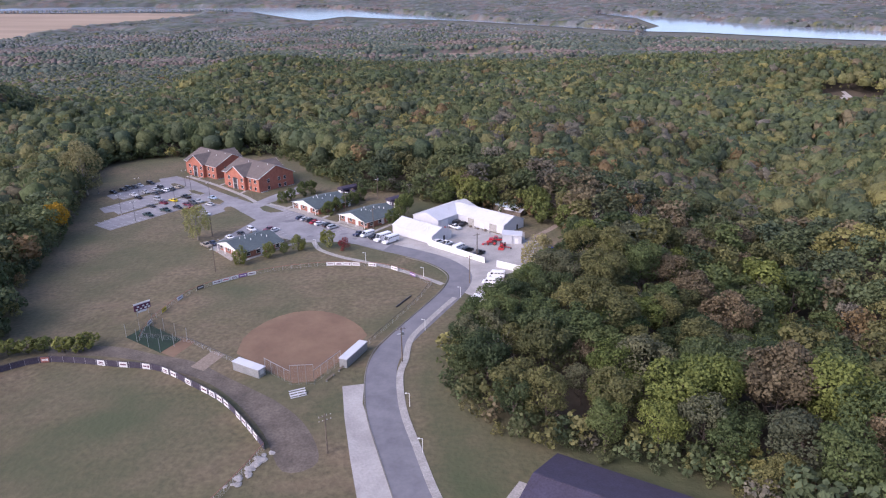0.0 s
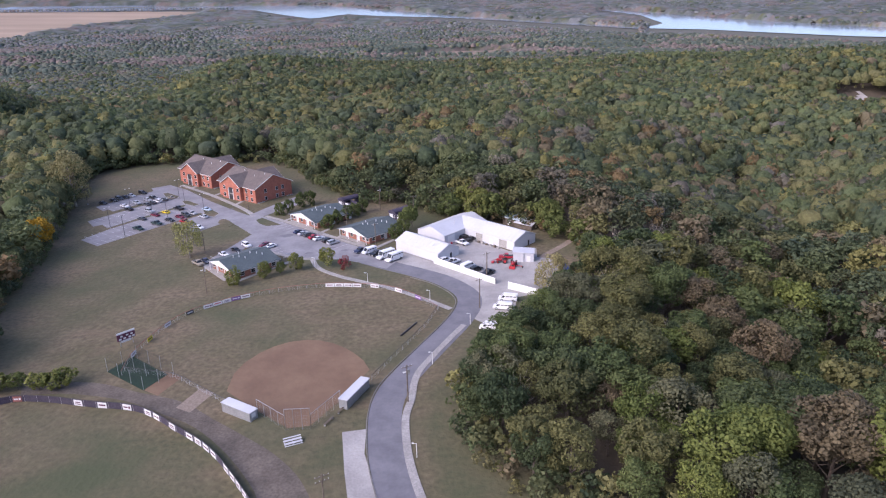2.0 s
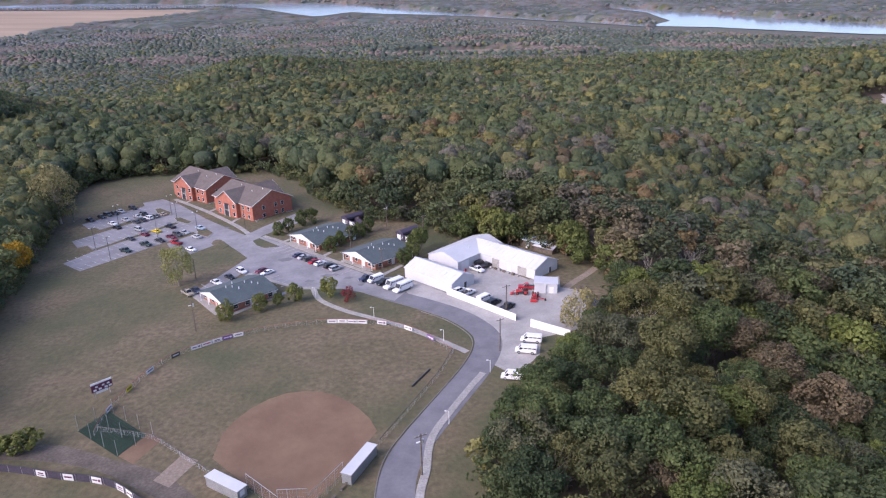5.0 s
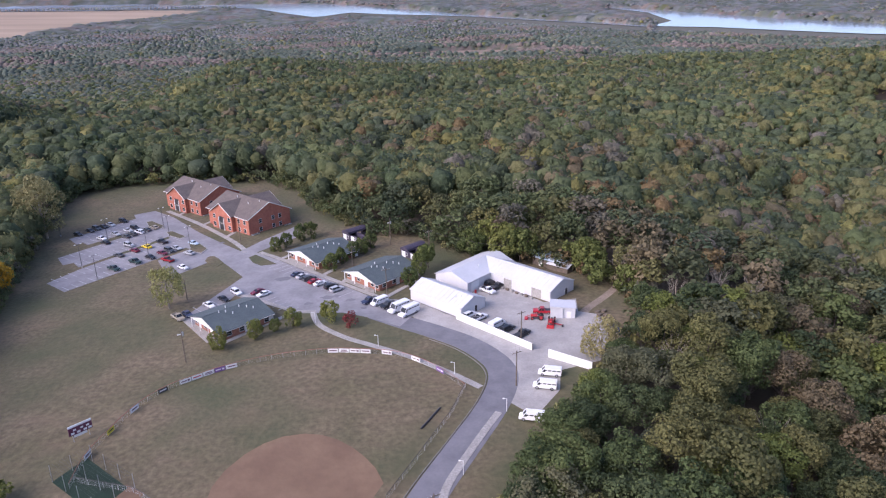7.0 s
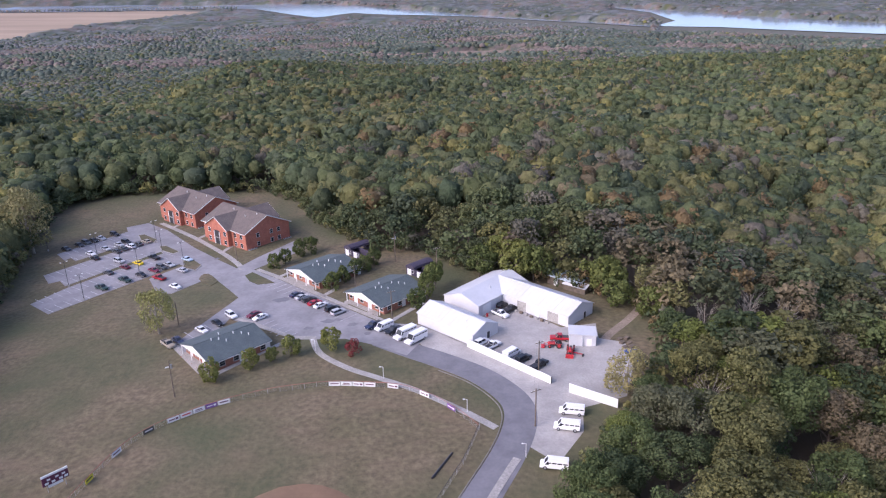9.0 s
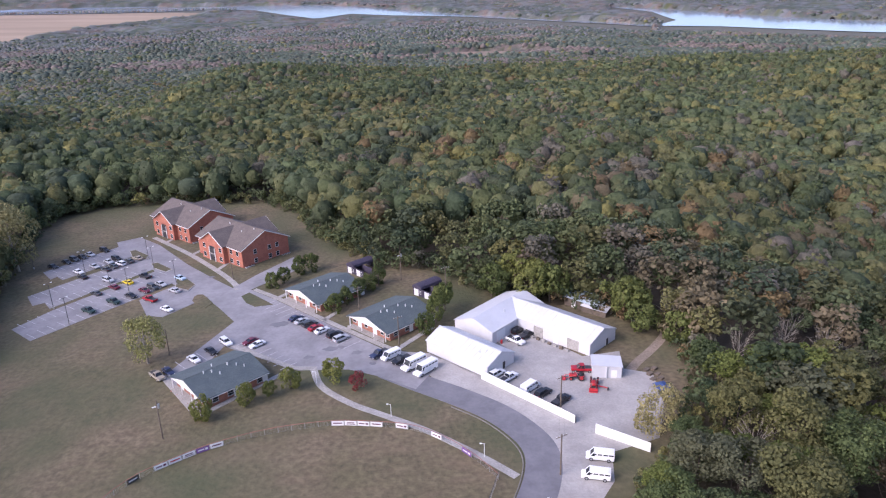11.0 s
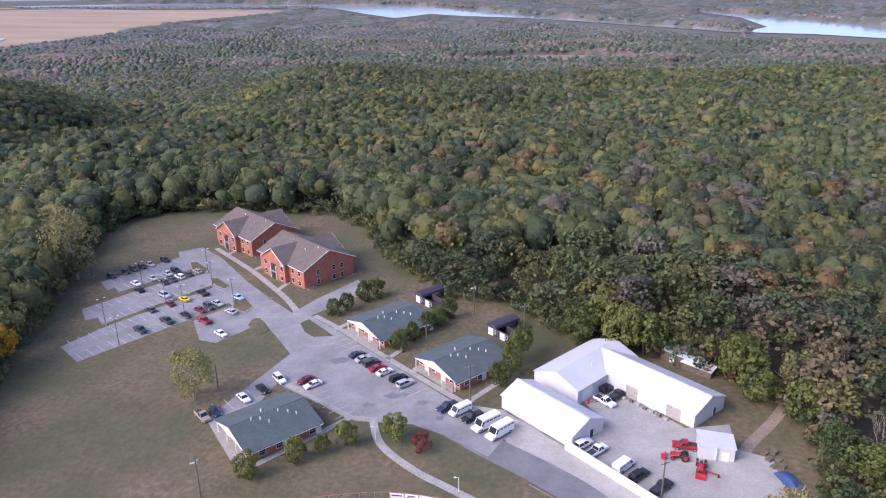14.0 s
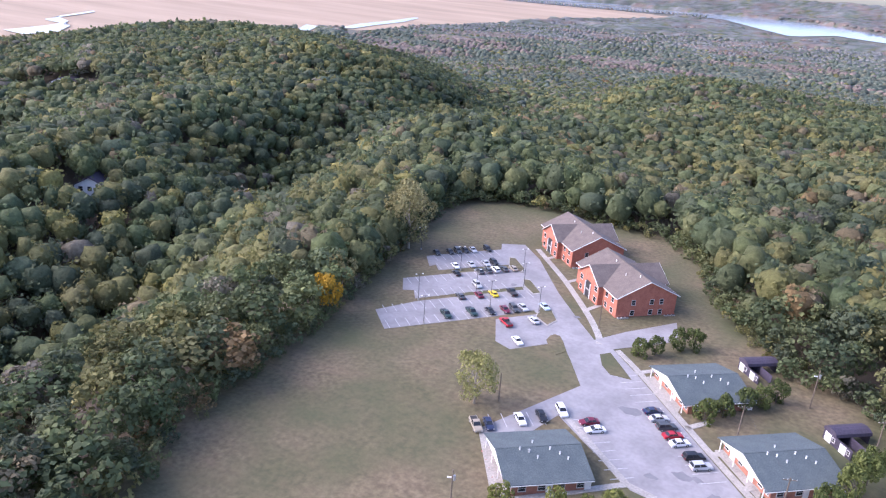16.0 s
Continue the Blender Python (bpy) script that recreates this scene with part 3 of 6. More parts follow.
# ball fields
TRODDEN = material("trodden_soil", (0.08, 0.066, 0.052), 0.95, (0.135, 0.11, 0.086), 5, 0.5, 0.3, fine=0.25, fine_size=10)
sheet("turf_pad", [(-62.6, 160.6), (-59.0, 167.2), (-48.2, 157.2), (-51.6, 150.9)], 0.07, TURF, "dark green artificial turf pad of the batting cage", "turf", 0.05)
sheet("infield", [(-33.4, 148), (-33.2, 155.4), (-31.8, 160), (-29.1, 164.3), (-26, 167.3), (-22.5, 169.1), (-18.5, 169.5), (-15.1, 168.6), (-12, 166.7), (-9, 163.8), (-6.5, 160.4),
                  (-4.6, 157.1), (-3.1, 152.6), (-9.2, 140.4), (-14.3, 132.4), (-18.6, 132.2), (-25.3, 139)], 0.03, DIRT, "reddish-brown skinned softball infield", "infield", 0.02)
sheet("bullpen_1", [(-51.4, 151), (-48.7, 158.2), (-44.6, 155.3), (-47.8, 148.2)], 0.03, DIRT, "bare dirt practice pad", "dirt pad", 0.02)
sheet("bullpen_2", [(-42.6, 142.8), (-39.4, 149.9), (-35.9, 147.7), (-39.2, 140.5)], 0.03, BARE, "bare soil practice pad", "dirt pad", 0.02)
sheet("worn_track", [tuple(p) for p in smooth_line([(-78, 153), (-66, 151.5), (-54, 147), (-45, 141), (-37, 135), (-29, 125.5), (-22, 114), (-17, 102), (-11, 104), (-14, 115), (-20, 124),
                                                    (-27, 131), (-34, 137.5), (-42, 145), (-52, 150), (-64, 156), (-78, 157), (-78, 153)], 4)[:-1]], 0.02, TRODDEN,
      "bare trodden soil track between the fences", "track", 0.0)

# ---- buildings ----


def at(x, y, toward):
    """A pose on the plateau whose x axis runs along toward."""
    return Matrix.Translation((x, y, flat(x, y))) @ Matrix.Rotation(math.atan2(toward[1], toward[0]), 4, "Z")


def gable_roof(x0, x1, y0, y1, eave, ridge, over=0.5, thick=0.18, along="y"):
    """A pitched roof as a slab with thickness, ridge along y or x."""
    bm = bmesh.new()
    if along == "x":
        x0, x1, y0, y1 = y0, y1, x0, x1
    c = (x0 + x1) / 2
    drop = (ridge - eave) * over / (c - x0)
    pts = [(x0 - over, eave - drop), (c, ridge), (x1 + over, eave - drop), (x1 + over, eave - drop + thick), (c, ridge + thick), (x0 - over, eave - drop + thick)]
    prism(bm, pts, y0 - over, y1 + over)
    if along == "x":
        for v in bm.verts:
            v.co = Vector((v.co.y, v.co.x, v.co.z))
        bmesh.ops.reverse_faces(bm, faces=bm.faces)
    bmesh.ops.recalc_face_normals(bm, faces=bm.faces)
    return bm


def window(parent, x, y, z, w, h, face, frame_mat=WHITE):
    """A framed pane on a wall; face: 's', 'n' (along x) or 'e', 'w' (along y)."""
    def put(a0, a1, b0, b1, out0, out1):
        if face == "s":
            return boxed(x + a0, x + a1, y - out1, y - out0, z + b0, z + b1)
        if face == "n":
            return boxed(x + a0, x + a1, y + out0, y + out1, z + b0, z + b1)
        if face == "e":
            return boxed(x + out0, x + out1, y + a0, y + a1, z + b0, z + b1)
        return boxed(x - out1, x - out0, y + a0, y + a1, z + b0, z + b1)
    win = part("window", put(-w / 2 - 0.08, w / 2 + 0.08, -0.08, h + 0.08, -0.05, 0.04), frame_mat, parent)
    part("pane", put(-w / 2, w / 2, 0, h / 2 - 0.03, 0.0, 0.055), GLASS, win)
    part("pane", put(-w / 2, w / 2, h / 2 + 0.03, h, 0.0, 0.055), GLASS, win)
    part("sill", put(-w / 2 - 0.15, w / 2 + 0.15, -0.16, -0.08, 0.0, 0.12), CONCRETE, win)
    return win


def door(parent, x, y, z, w, h, face, mat=WHITE, label=""):
    def put(a0, a1, b0, b1, o0, o1):
        if face in "sn":
            s = -1 if face == "s" else 1
            return boxed(x + a0, x + a1, min(y + s * o0, y + s * o1), max(y + s * o0, y + s * o1), z + b0, z + b1)
        s = 1 if face == "e" else -1
        return boxed(min(x + s * o0, x + s * o1), max(x + s * o0, x + s * o1), y + a0, y + a1, z + b0, z + b1)
    d = part("door", put(-w / 2, w / 2, 0, h, -0.03, 0.06), mat, parent, label)
    part("door_frame", put(-w / 2 - 0.1, -w / 2, 0, h + 0.1, -0.03, 0.08), WHITE, d)
    part("door_frame", put(w / 2, w / 2 + 0.1, 0, h + 0.1, -0.03, 0.08), WHITE, d)
    part("door_handle", put(w / 2 - 0.16, w / 2 - 0.08, 0.95, 1.05, 0.06, 0.12), STEEL, d)
    return d


def gable_wall(x0, x1, y0, y1, eave, ridge, thick=0.25):
    """The triangle of wall above the eaves, from y0 to y1."""
    c = (x0 + x1) / 2
    return prism(bmesh.new(), [(x0, eave), (x1, eave), (c, ridge)], y0, y1)


def walls(ob, x0, x1, y0, y1, h, mat, base=-0.5, th=0.25):
    """Four walls with thickness, each a part."""
    part("wall", boxed(x0, x1, y0, y0 + th, base, h), mat, ob)
    part("wall", boxed(x0, x1, y1 - th, y1, base, h), mat, ob)
    part("wall", boxed(x0, x0 + th, y0 + th, y1 - th, base, h), mat, ob)
    part("wall", boxed(x1 - th, x1, y0 + th, y1 - th, base, h), mat, ob)


def lodge(x, y, w, d, label, eave=2.7, ridge=4.7):
    """A single-storey brick lodge; its white gable looks at the parking row."""
    ob = thing("lodge", at(x, y, U), label, "house", "lodges along the parking row")
    walls(ob, -w / 2, w / 2, 0.9, d, eave, BRICK2)
    part("floor", boxed(-w / 2 + 0.25, w / 2 - 0.25, 1.15, d - 0.25, -0.5, 0.05), CONCRETE, ob)
    part("porch_floor", boxed(-w / 2, w / 2, -0.9, 0.9, -0.5, 0.08), CONCRETE, ob)
    part("gable", gable_wall(-w / 2 - 0.3, w / 2 + 0.3, -0.35, -0.2, eave - 0.1, ridge - 0.04), WHITE, ob, "white boarded gable")
    part("gable", gable_wall(-w / 2, w / 2, d - 0.25, d, eave, ridge - 0.1), BRICK2, ob)
    part("soffit", boxed(-w / 2 - 0.3, w / 2 + 0.3, -0.2, 0.9, eave - 0.12, eave - 0.02), WHITE, ob)
    roof = part("roof", gable_roof(-w / 2, w / 2, 0, d, eave, ridge, 0.55), SLATE, ob, "green-grey shingle roof")
    part("ridge_cap", boxed(-0.14, 0.14, -0.55, d + 0.55, ridge + 0.13, ridge + 0.22), SLATE, roof)
    for s in (-1, 1):
        xx = s * (w / 2 + 0.55)
        part("gutter", boxed(min(xx, xx + s * 0.1), max(xx, xx + s * 0.1), -0.5, d + 0.5, eave - 0.26, eave - 0.12), WHITE, roof)
    for vx, vy in ((0.6, 4.0), (1.2, 5.6), (2.6, 6.8), (0.9, 9.6), (2.0, 11.2), (3.2, 12.4), (-1.5, 7.0)):
        zz = ridge - abs(vx) * (ridge - eave) / (w / 2)
        vent = part("roof_vent", rod(bmesh.new(), (vx, vy, zz), (vx, vy, zz + 0.7), 0.12, 0.12, 8), WHITE, roof)
        part("vent_cap", rod(bmesh.new(), (vx, vy, zz + 0.7), (vx, vy, zz + 0.82), 0.2, 0.12, 8), STEEL, vent)
    for k in range(4):
        px = -w / 2 + 0.5 + k * (w - 1) / 3
        part("porch_post", boxed(px - 0.08, px + 0.08, -0.3, -0.14, 0.08, eave - 0.12), WHITE, ob)
    for px in (-w * 0.3, w * 0.12):
        door(ob, px, 0.9, 0.08, 1.0, 2.05, "s")
    for px in (-w * 0.43, -w * 0.12, w * 0.3, w * 0.43):
        window(ob, px, 0.9, 0.95, 1.2, 1.2, "s")
    for face, xx in (("e", w / 2), ("w", -w / 2)):
        for k in range(4):
            yy = 2.8 + k * (d - 4.6) / 3
            if k in (1, 3):
                door(ob, xx, yy + 1.4, 0.05, 1.0, 2.05, face)
            window(ob, xx, yy, 1.0, 1.3, 1.1, face)
    for k in range(3):
        window(ob, -w / 3 + k * w / 3, d, 1.0, 1.3, 1.1, "n")
    return ob


lodge(-48.6, 217.4, 14.4, 15.4, "low brick lodge with a white gable, beside a lawn")
lodge(-9.9, 242.2, 15.0, 16.0, "low brick lodge with a white gable, near the white barns")
lodge(-28.9, 263.0, 15.6, 16.0, "low brick lodge with a white gable, beside clipped trees")


def apartment_block(x, y, label, w=26.0, d=18.2, eave=6.4, ridge=10.7):
    """A two-storey brick block; x runs along the street, y away from it."""
    ob = thing("apartment_block", at(x, y, (0.7, -0.714)), label, "apartment building", "brick apartment blocks")
    walls(ob, 0, w, 0, d, eave, BRICK, -0.8, 0.3)
    part("floor", boxed(0.3, w - 0.3, 0.3, d - 0.3, -0.5, 0.05), CONCRETE, ob)
    part("floor", boxed(0.3, w - 0.3, 0.3, d - 0.3, 2.6, 2.85), CONCRETE, ob)
    for s, xx in ((0, 0), (1, w)):
        bm = prism(bmesh.new(), [(0, eave), (d, eave), (d / 2, ridge)], xx - 0.3 * s, xx + 0.3 * (1 - s))
        for v in bm.verts:
            v.co = Vector((v.co.y, v.co.x, v.co.z))
        bmesh.ops.recalc_face_normals(bm, faces=bm.faces)
        part("gable", bm, BRICK, ob)
    roof = part("roof", gable_roof(0, w, 0, d, eave, ridge, 0.6, 0.22, "x"), SHINGLE, ob, "grey-brown shingle roof")
    part("ridge_cap", boxed(-0.5, w + 0.5, d / 2 - 0.18, d / 2 + 0.18, ridge + 0.16, ridge + 0.28), SHINGLE, roof)
    # front and rear cross gables
    cx, cw = w * 0.43, 13.0
    top = eave + (ridge - eave) * 0.86
    for s, name in ((-1, "front"), (1, "rear")):
        y0 = -1.6 if s < 0 else d + 1.6
        inner = d / 2
        part("bay_wall", boxed(cx - cw / 2, cx + cw / 2, min(y0, y0 - s * 0.3), max(y0, y0 - s * 0.3), -0.8, eave), BRICK, ob)
        part("bay_wall", boxed(cx - cw / 2, cx - cw / 2 + 0.3, min(y0 - s * 0.3, y0 - s * 1.6), max(y0 - s * 0.3, y0 - s * 1.6), -0.8, eave), BRICK, ob)
        part("bay_wall", boxed(cx + cw / 2 - 0.3, cx + cw / 2, min(y0 - s * 0.3, y0 - s * 1.6), max(y0 - s * 0.3, y0 - s * 1.6), -0.8, eave), BRICK, ob)
        part("gable", gable_wall(cx - cw / 2, cx + cw / 2, min(y0, y0 - s * 0.3), max(y0, y0 - s * 0.3), eave, top), BRICK, ob)
        bm = gable_roof(cx - cw / 2, cx + cw / 2, min(y0, inner), max(y0, inner), eave, top, 0.5, 0.2)
        lo, hi = (y0 - 0.5, inner - 0.9) if s < 0 else (inner + 0.9, y0 + 0.5)
        for v in bm.verts:
            v.co.y = min(max(v.co.y, lo), hi)
        part("cross_roof", bm, SHINGLE, roof)
        for q in (-1, 1):
            bm = bmesh.new()
            rod(bm, (cx + q * (cw / 2 + 0.5), y0 + s * 0.55, eave - 0.25), (cx, y0 + s * 0.55, top + 0.08), 0.11, 0.11, 4)
            part("bargeboard", bm, WHITE, roof)
    for xx in (-0.62, w + 0.62):
        for q in (0, d):
            part("bargeboard", rod(bmesh.new(), (xx, q + (-0.6 if q == 0 else 0.6), eave - 0.22), (xx, d / 2, ridge + 0.1), 0.11, 0.11, 4), WHITE, roof)
    for yy, s in ((-0.68, -1), (d + 0.68, 1)):
        part("gutter", boxed(cx + cw / 2 + 0.6, w + 0.6, yy - 0.06, yy + 0.06, eave - 0.3, eave - 0.14), WHITE, roof)
        part("gutter", boxed(-0.6, cx - cw / 2 - 0.6, yy - 0.06, yy + 0.06, eave - 0.3, eave - 0.14), WHITE, roof)
    # stair hall: its shade painted as a dark panel on the wall, with white posts
    part("stair_hall", boxed(cx - 1.5, cx + 1.5, -1.68, -1.62, 0.0, 5.2), DARK, ob, "dark panel for the shade of an open stair hall")
    for q in (-1.6, 1.6):
        part("post", boxed(cx + q - 0.12, cx + q + 0.12, -1.9, -1.66, -0.5, 4.7), WHITE, ob)
    part("landing", boxed(cx - 1.5, cx + 1.5, -1.95, -1.69, 2.5, 2.75), CONCRETE, ob)
    for z in (0.9, 4.0):
        for xx in (cx - 4.8, cx + 4.8):
            window(ob, xx, -1.6, z, 1.5, 1.4, "s")
            window(ob, xx, d + 1.6, z, 1.5, 1.4, "n")
        for xx in (cx + 8.6, cx + 12.2):
            window(ob, xx, 0, z, 1.3, 1.4, "s")
        for yy in (5.0, 10.6, 13.6):
            window(ob, w, yy, z, 1.1, 1.4, "e")
            window(ob, 0, yy, z, 1.1, 1.4, "w")
    # air conditioners behind a low brick screen at the end wall
    for yy in (2.0, 16.4):
        part("screen_wall", boxed(w + 0.05, w + 0.25, yy - 1.8, yy + 1.8, -0.8, 1.1), BRICK, ob)
        for k in range(3):
            ac = part("air_conditioner", boxed(w + 0.35, w + 1.15, yy - 1.6 + k * 1.15, yy - 0.75 + k * 1.15, -0.3, 0.75, 0.05), STEEL, ob)
            part("fan_grille", rod(bmesh.new(), (w + 0.75, yy - 1.18 + k * 1.15, 0.75), (w + 0.75, yy - 1.18 + k * 1.15, 0.79), 0.32, 0.32, 10), DARK, ac)
    for vx, vy in ((9, 7.5), (18, 6.0), (22, 8.2)):
        zz = eave + (ridge - eave) * vy / (d / 2)
        part("roof_vent", rod(bmesh.new(), (vx, vy, zz), (vx, vy, zz + 0.8), 0.13, 0.13, 8), WHITE, roof)
    return ob


apartment_block(-69.4, 314.6, "red brick apartment block with grey-brown gabled roof, nearer the lodges")
apartment_block(-93.4, 343.6, "red brick apartment block with grey-brown gabled roof, by the woods")


def barn(x, y, w, d, eave, ridge, label, joined=0.0):
    """A white sheet-metal barn; x along U, ridge along x."""
    ob = thing("metal_barn", at(x, y, U), label, "barn", "white metal barns")
    walls(ob, 0, w, 0, d, eave, SHEET, -0.5, 0.15)
    part("floor", boxed(0.15, w - 0.15, 0.15, d - 0.15, -0.5, 0.06), CONCRETE, ob)
    for xx, s in ((0, 0), (w, 1)):
        bm = prism(bmesh.new(), [(0, eave), (d, eave), (d / 2, ridge)], xx - 0.15 * s, xx + 0.15 * (1 - s))
        for v in bm.verts:
            v.co = Vector((v.co.y, v.co.x, v.co.z))
        bmesh.ops.recalc_face_normals(bm, faces=bm.faces)
        part("gable", bm, SHEET, ob)
    roof = part("roof", gable_roof(-joined, w, 0, d, eave, ridge, 0.25, 0.1, "x"), SHEET, ob)
    part("ridge_cap", boxed(-0.25 - joined, w + 0.25, d / 2 - 0.25, d / 2 + 0.25, ridge + 0.06, ridge + 0.15), SHEET, roof)
    n = int(w / 1.5)
    bm = boxed(-0.03, 0.03, -d / 4 - 0.15, d / 4 + 0.15, -0.02, 0.05)
    me = bpy.data.meshes.new("seam")
    bm.to_mesh(me)
    bm.free()
    me.materials.append(SHEET)
    tilt = math.atan2(ridge - eave, d / 2)
    for k in range(n + 1):
        for q, s in ((d / 4, 1), (3 * d / 4, -1)):
            share("seam", me, roof, Matrix.Translation((k * w / n, q, (eave + ridge) / 2 + 0.1)) @ Matrix.Rotation(tilt * s, 4, "X") @ Matrix.Diagonal((1, 1 / math.cos(tilt), 1, 1)))
    return ob


wh = barn(4.4, 230.2, 19.2, 9.2, 3.1, 5.0, "long white metal barn beside the yard wall")
# the doorway's inner shade is painted as a dark slab
door(wh, 19.2, 5.6, 0, 1.0, 2.1, "e", DARK, "dark panel for the shade in an open doorway")
for xx, yy in ((15, 2.2), (16.2, 3.0), (3, 4.5)):
    part("roof_vent", rod(bmesh.new(), (xx, yy, 3.6), (xx, yy, 4.9), 0.1, 0.1, 8), WHITE, wh)
wing = thing("metal_barn", at(12.0, 239.2, (0.7, -0.714)), "tall white metal barn with a gable to the lodges", "barn", "white metal barns")
w2, d2, e2, r2 = 11.8, 21.6, 3.6, 5.7
walls(wing, 0, w2, 0, d2, e2, SHEET, -0.5, 0.15)
part("floor", boxed(0.15, w2 - 0.15, 0.15, d2 - 0.15, -0.5, 0.06), CONCRETE, wing)
part("gable", gable_wall(0, w2, 0, 0.15, e2, r2), SHEET, wing)
part("gable", gable_wall(0, w2, d2 - 0.15, d2, e2, r2), SHEET, wing)
part("roof", gable_roof(0, w2, 0, d2, e2, r2, 0.25, 0.1), SHEET, wing)
door(wing, w2, 3.4, 0, 3.2, 3.0, "e", WHITE, "white roller door")
part("roof_vent", rod(bmesh.new(), (8.6, 9.0, 4.6), (8.6, 9.0, 5.7), 0.12, 0.12, 8), WHITE, wing)
east = barn(27.1, 238.6, 22.2, 10.8, 3.4, 5.4, "long white metal barn closing the yard", 5.0)
for k, (xx, ww) in enumerate(((7.4, 3.0), (17.5, 3.4), (12.6, 1.1))):
    door(east, xx, 0, 0, ww, 2.9 if ww > 2 else 2.1, "s", CONCRETE if ww > 2 else WHITE, "beige roller door" if ww > 2 else "")
door(east, 22.2, 7.2, 0, 1.0, 2.1, "e", DARK)

# small white shed in the yard
shed = thing("shed", at(39.6, 212.3, (0.98, -0.2)), "small white metal shed beside the red machinery", "shed")
walls(shed, 0, 6.2, 0, 4.6, 2.9, SHEET, -0.3, 0.1)
part("roof", prism(bmesh.new(), [(-0.2, 2.85), (6.4, 2.85), (6.4, 3.0), (-0.2, 3.25)], -0.2, 4.8), SHEET, shed)
part("partition", boxed(2.9, 3.1, -0.35, 0, -0.3, 2.84), SHEET, shed)
door(shed, 4.6, 0, 0, 1.0, 2.0, "s")


# pale blue shed behind the yard
hut = thing("shed", at(42.6, 250.6, U), "low shed with a pale blue sheet roof among the trees", "shed")
PALEBLUE = material("pale_blue_sheet", (0.42, 0.52, 0.62), 0.5, (0.5, 0.56, 0.6), 2.0, 0.5, fine=0.08)
walls(hut, 0, 10.5, 0, 5.0, 2.5, WOOD, -0.5, 0.1)
hut_roof = part("roof", prism(bmesh.new(), [(-0.3, 2.45), (5.3, 3.0), (5.3, 3.1), (-0.3, 2.55)], -0.3, 10.8), PALEBLUE, hut, "pale blue sheet roof")
for v in hut_roof.data.vertices:
    v.co = Vector((v.co.y, v.co.x, v.co.z))
hut_roof.data.flip_normals()
door(hut, 3.0, 0, 0, 1.0, 2.0, "s")


def garden_shed(x, y, label):
    """A dark wooden storage shed with white doors and a rounded roof."""
    ob = thing("garden_shed", at(x, y, U), label, "shed", "dark storage sheds")
    walls(ob, 0, 8.0, 0, 3.4, 2.3, DARKROOF, -0.3, 0.1)
    part("roof", prism(bmesh.new(), [(-0.2, 2.25), (3.6, 2.25), (3.4, 2.9), (2.5, 3.3), (1.7, 3.42), (0.9, 3.3), (0.0, 2.9)], -0.15, 8.15), DARKROOF, ob)
    r = ob.children[-1]
    for v in r.data.vertices:
        v.co = Vector((v.co.y, v.co.x, v.co.z))
    r.data.flip_normals()
    for k in (1.4, 5.6):
        door(ob, k, 0, 0, 1.5, 1.95, "s")
        window(ob, k + 1.5, 0, 0.9, 0.6, 0.8, "s")
    return ob


garden_shed(-17.4, 286.2, "dark wooden storage shed with white doors")
garden_shed(2.4, 265.2, "dark wooden storage shed with white doors")

# house with a purple-grey roof below the lane
home = thing("house", at(24.6, 88.4, (0.81, -0.59)), "brick house with a dark purple-grey gabled roof", "house")
walls(home, 0, 30, -9.5, 9.5, 3.0, BRICK2, -0.8)
for xx in (0, 29.75):
    bm = prism(bmesh.new(), [(-9.5, 3.0), (9.5, 3.0), (0, 5.4)], xx, xx + 0.25)
    for v in bm.verts:
        v.co = Vector((v.co.y, v.co.x, v.co.z))
    bmesh.ops.recalc_face_normals(bm, faces=bm.faces)
    part("gable", bm, BRICK2, home)
top = part("roof", gable_roof(0, 30, -9.5, 9.5, 3.0, 5.5, 0.6, 0.2, "x"), DARKROOF, home, "dark purple-grey shingle roof")
part("ridge_cap", boxed(-0.5, 30.5, -0.18, 0.18, 5.66, 5.76), DARKROOF, top)
part("patio", boxed(-4.5, -0.05, -3, 3.5, -0.5, 0.25), CONCRETE, home)
for k in range(5):
    window(home, 3 + k * 6, -9.5, 1.0, 1.6, 1.3, "s")
for yy in (-5, 0, 5):
    window(home, 0, yy, 1.0, 1.5, 1.3, "w")


def far_house(x, y, turn, w, d, roof_mat, label):
    ob = thing("house", Matrix.Translation((x, y, lie(x, y))) @ Matrix.Rotation(turn, 4, "Z"), label, "house", "houses among the woods")
    walls(ob, 0, w, 0, d, 3.4, WHITE, -3)
    part("gable", gable_wall(0, w, 0, 0.2, 3.4, 6.4), WHITE, ob)
    part("gable", gable_wall(0, w, d - 0.2, d, 3.4, 6.4), WHITE, ob)
    part("roof", gable_roof(0, w, 0, d, 3.4, 6.6, 0.6, 0.3), roof_mat, ob)
    for k in range(3):
        window(ob, w * (k + 0.7) / 3.5, 0, 1.2, 1.6, 1.8, "s")
    return ob


far_house(-512, 424, 0.4, 14, 20, DARKROOF, "far white house with a dark roof among the trees")
far_house(-476, 408, -0.3, 16, 18, DARKROOF, "far white house with a dark roof on a cleared lot")
far_house(-538, 455, 0.9, 15, 16, SHINGLE, "far pale house with a brown roof among the trees")
far_house(-268, 280, 0.6, 12, 16, DARKROOF, "white house with a dark roof in a wooded hollow")
far_house(-430, 338, 0.2, 12, 14, SHINGLE, "far pale house with a brown roof by the wood")
cabin = thing("cabin", Matrix.Translation((46, 245.5, lie(46, 245.5) - 0.6)) @ Matrix.Rotation(-0.8, 4, "Z"), "low cabin with a pale blue metal roof under trees", "cabin")
walls(cabin, 0, 7, 0, 4, 2.4, WOOD, -2)
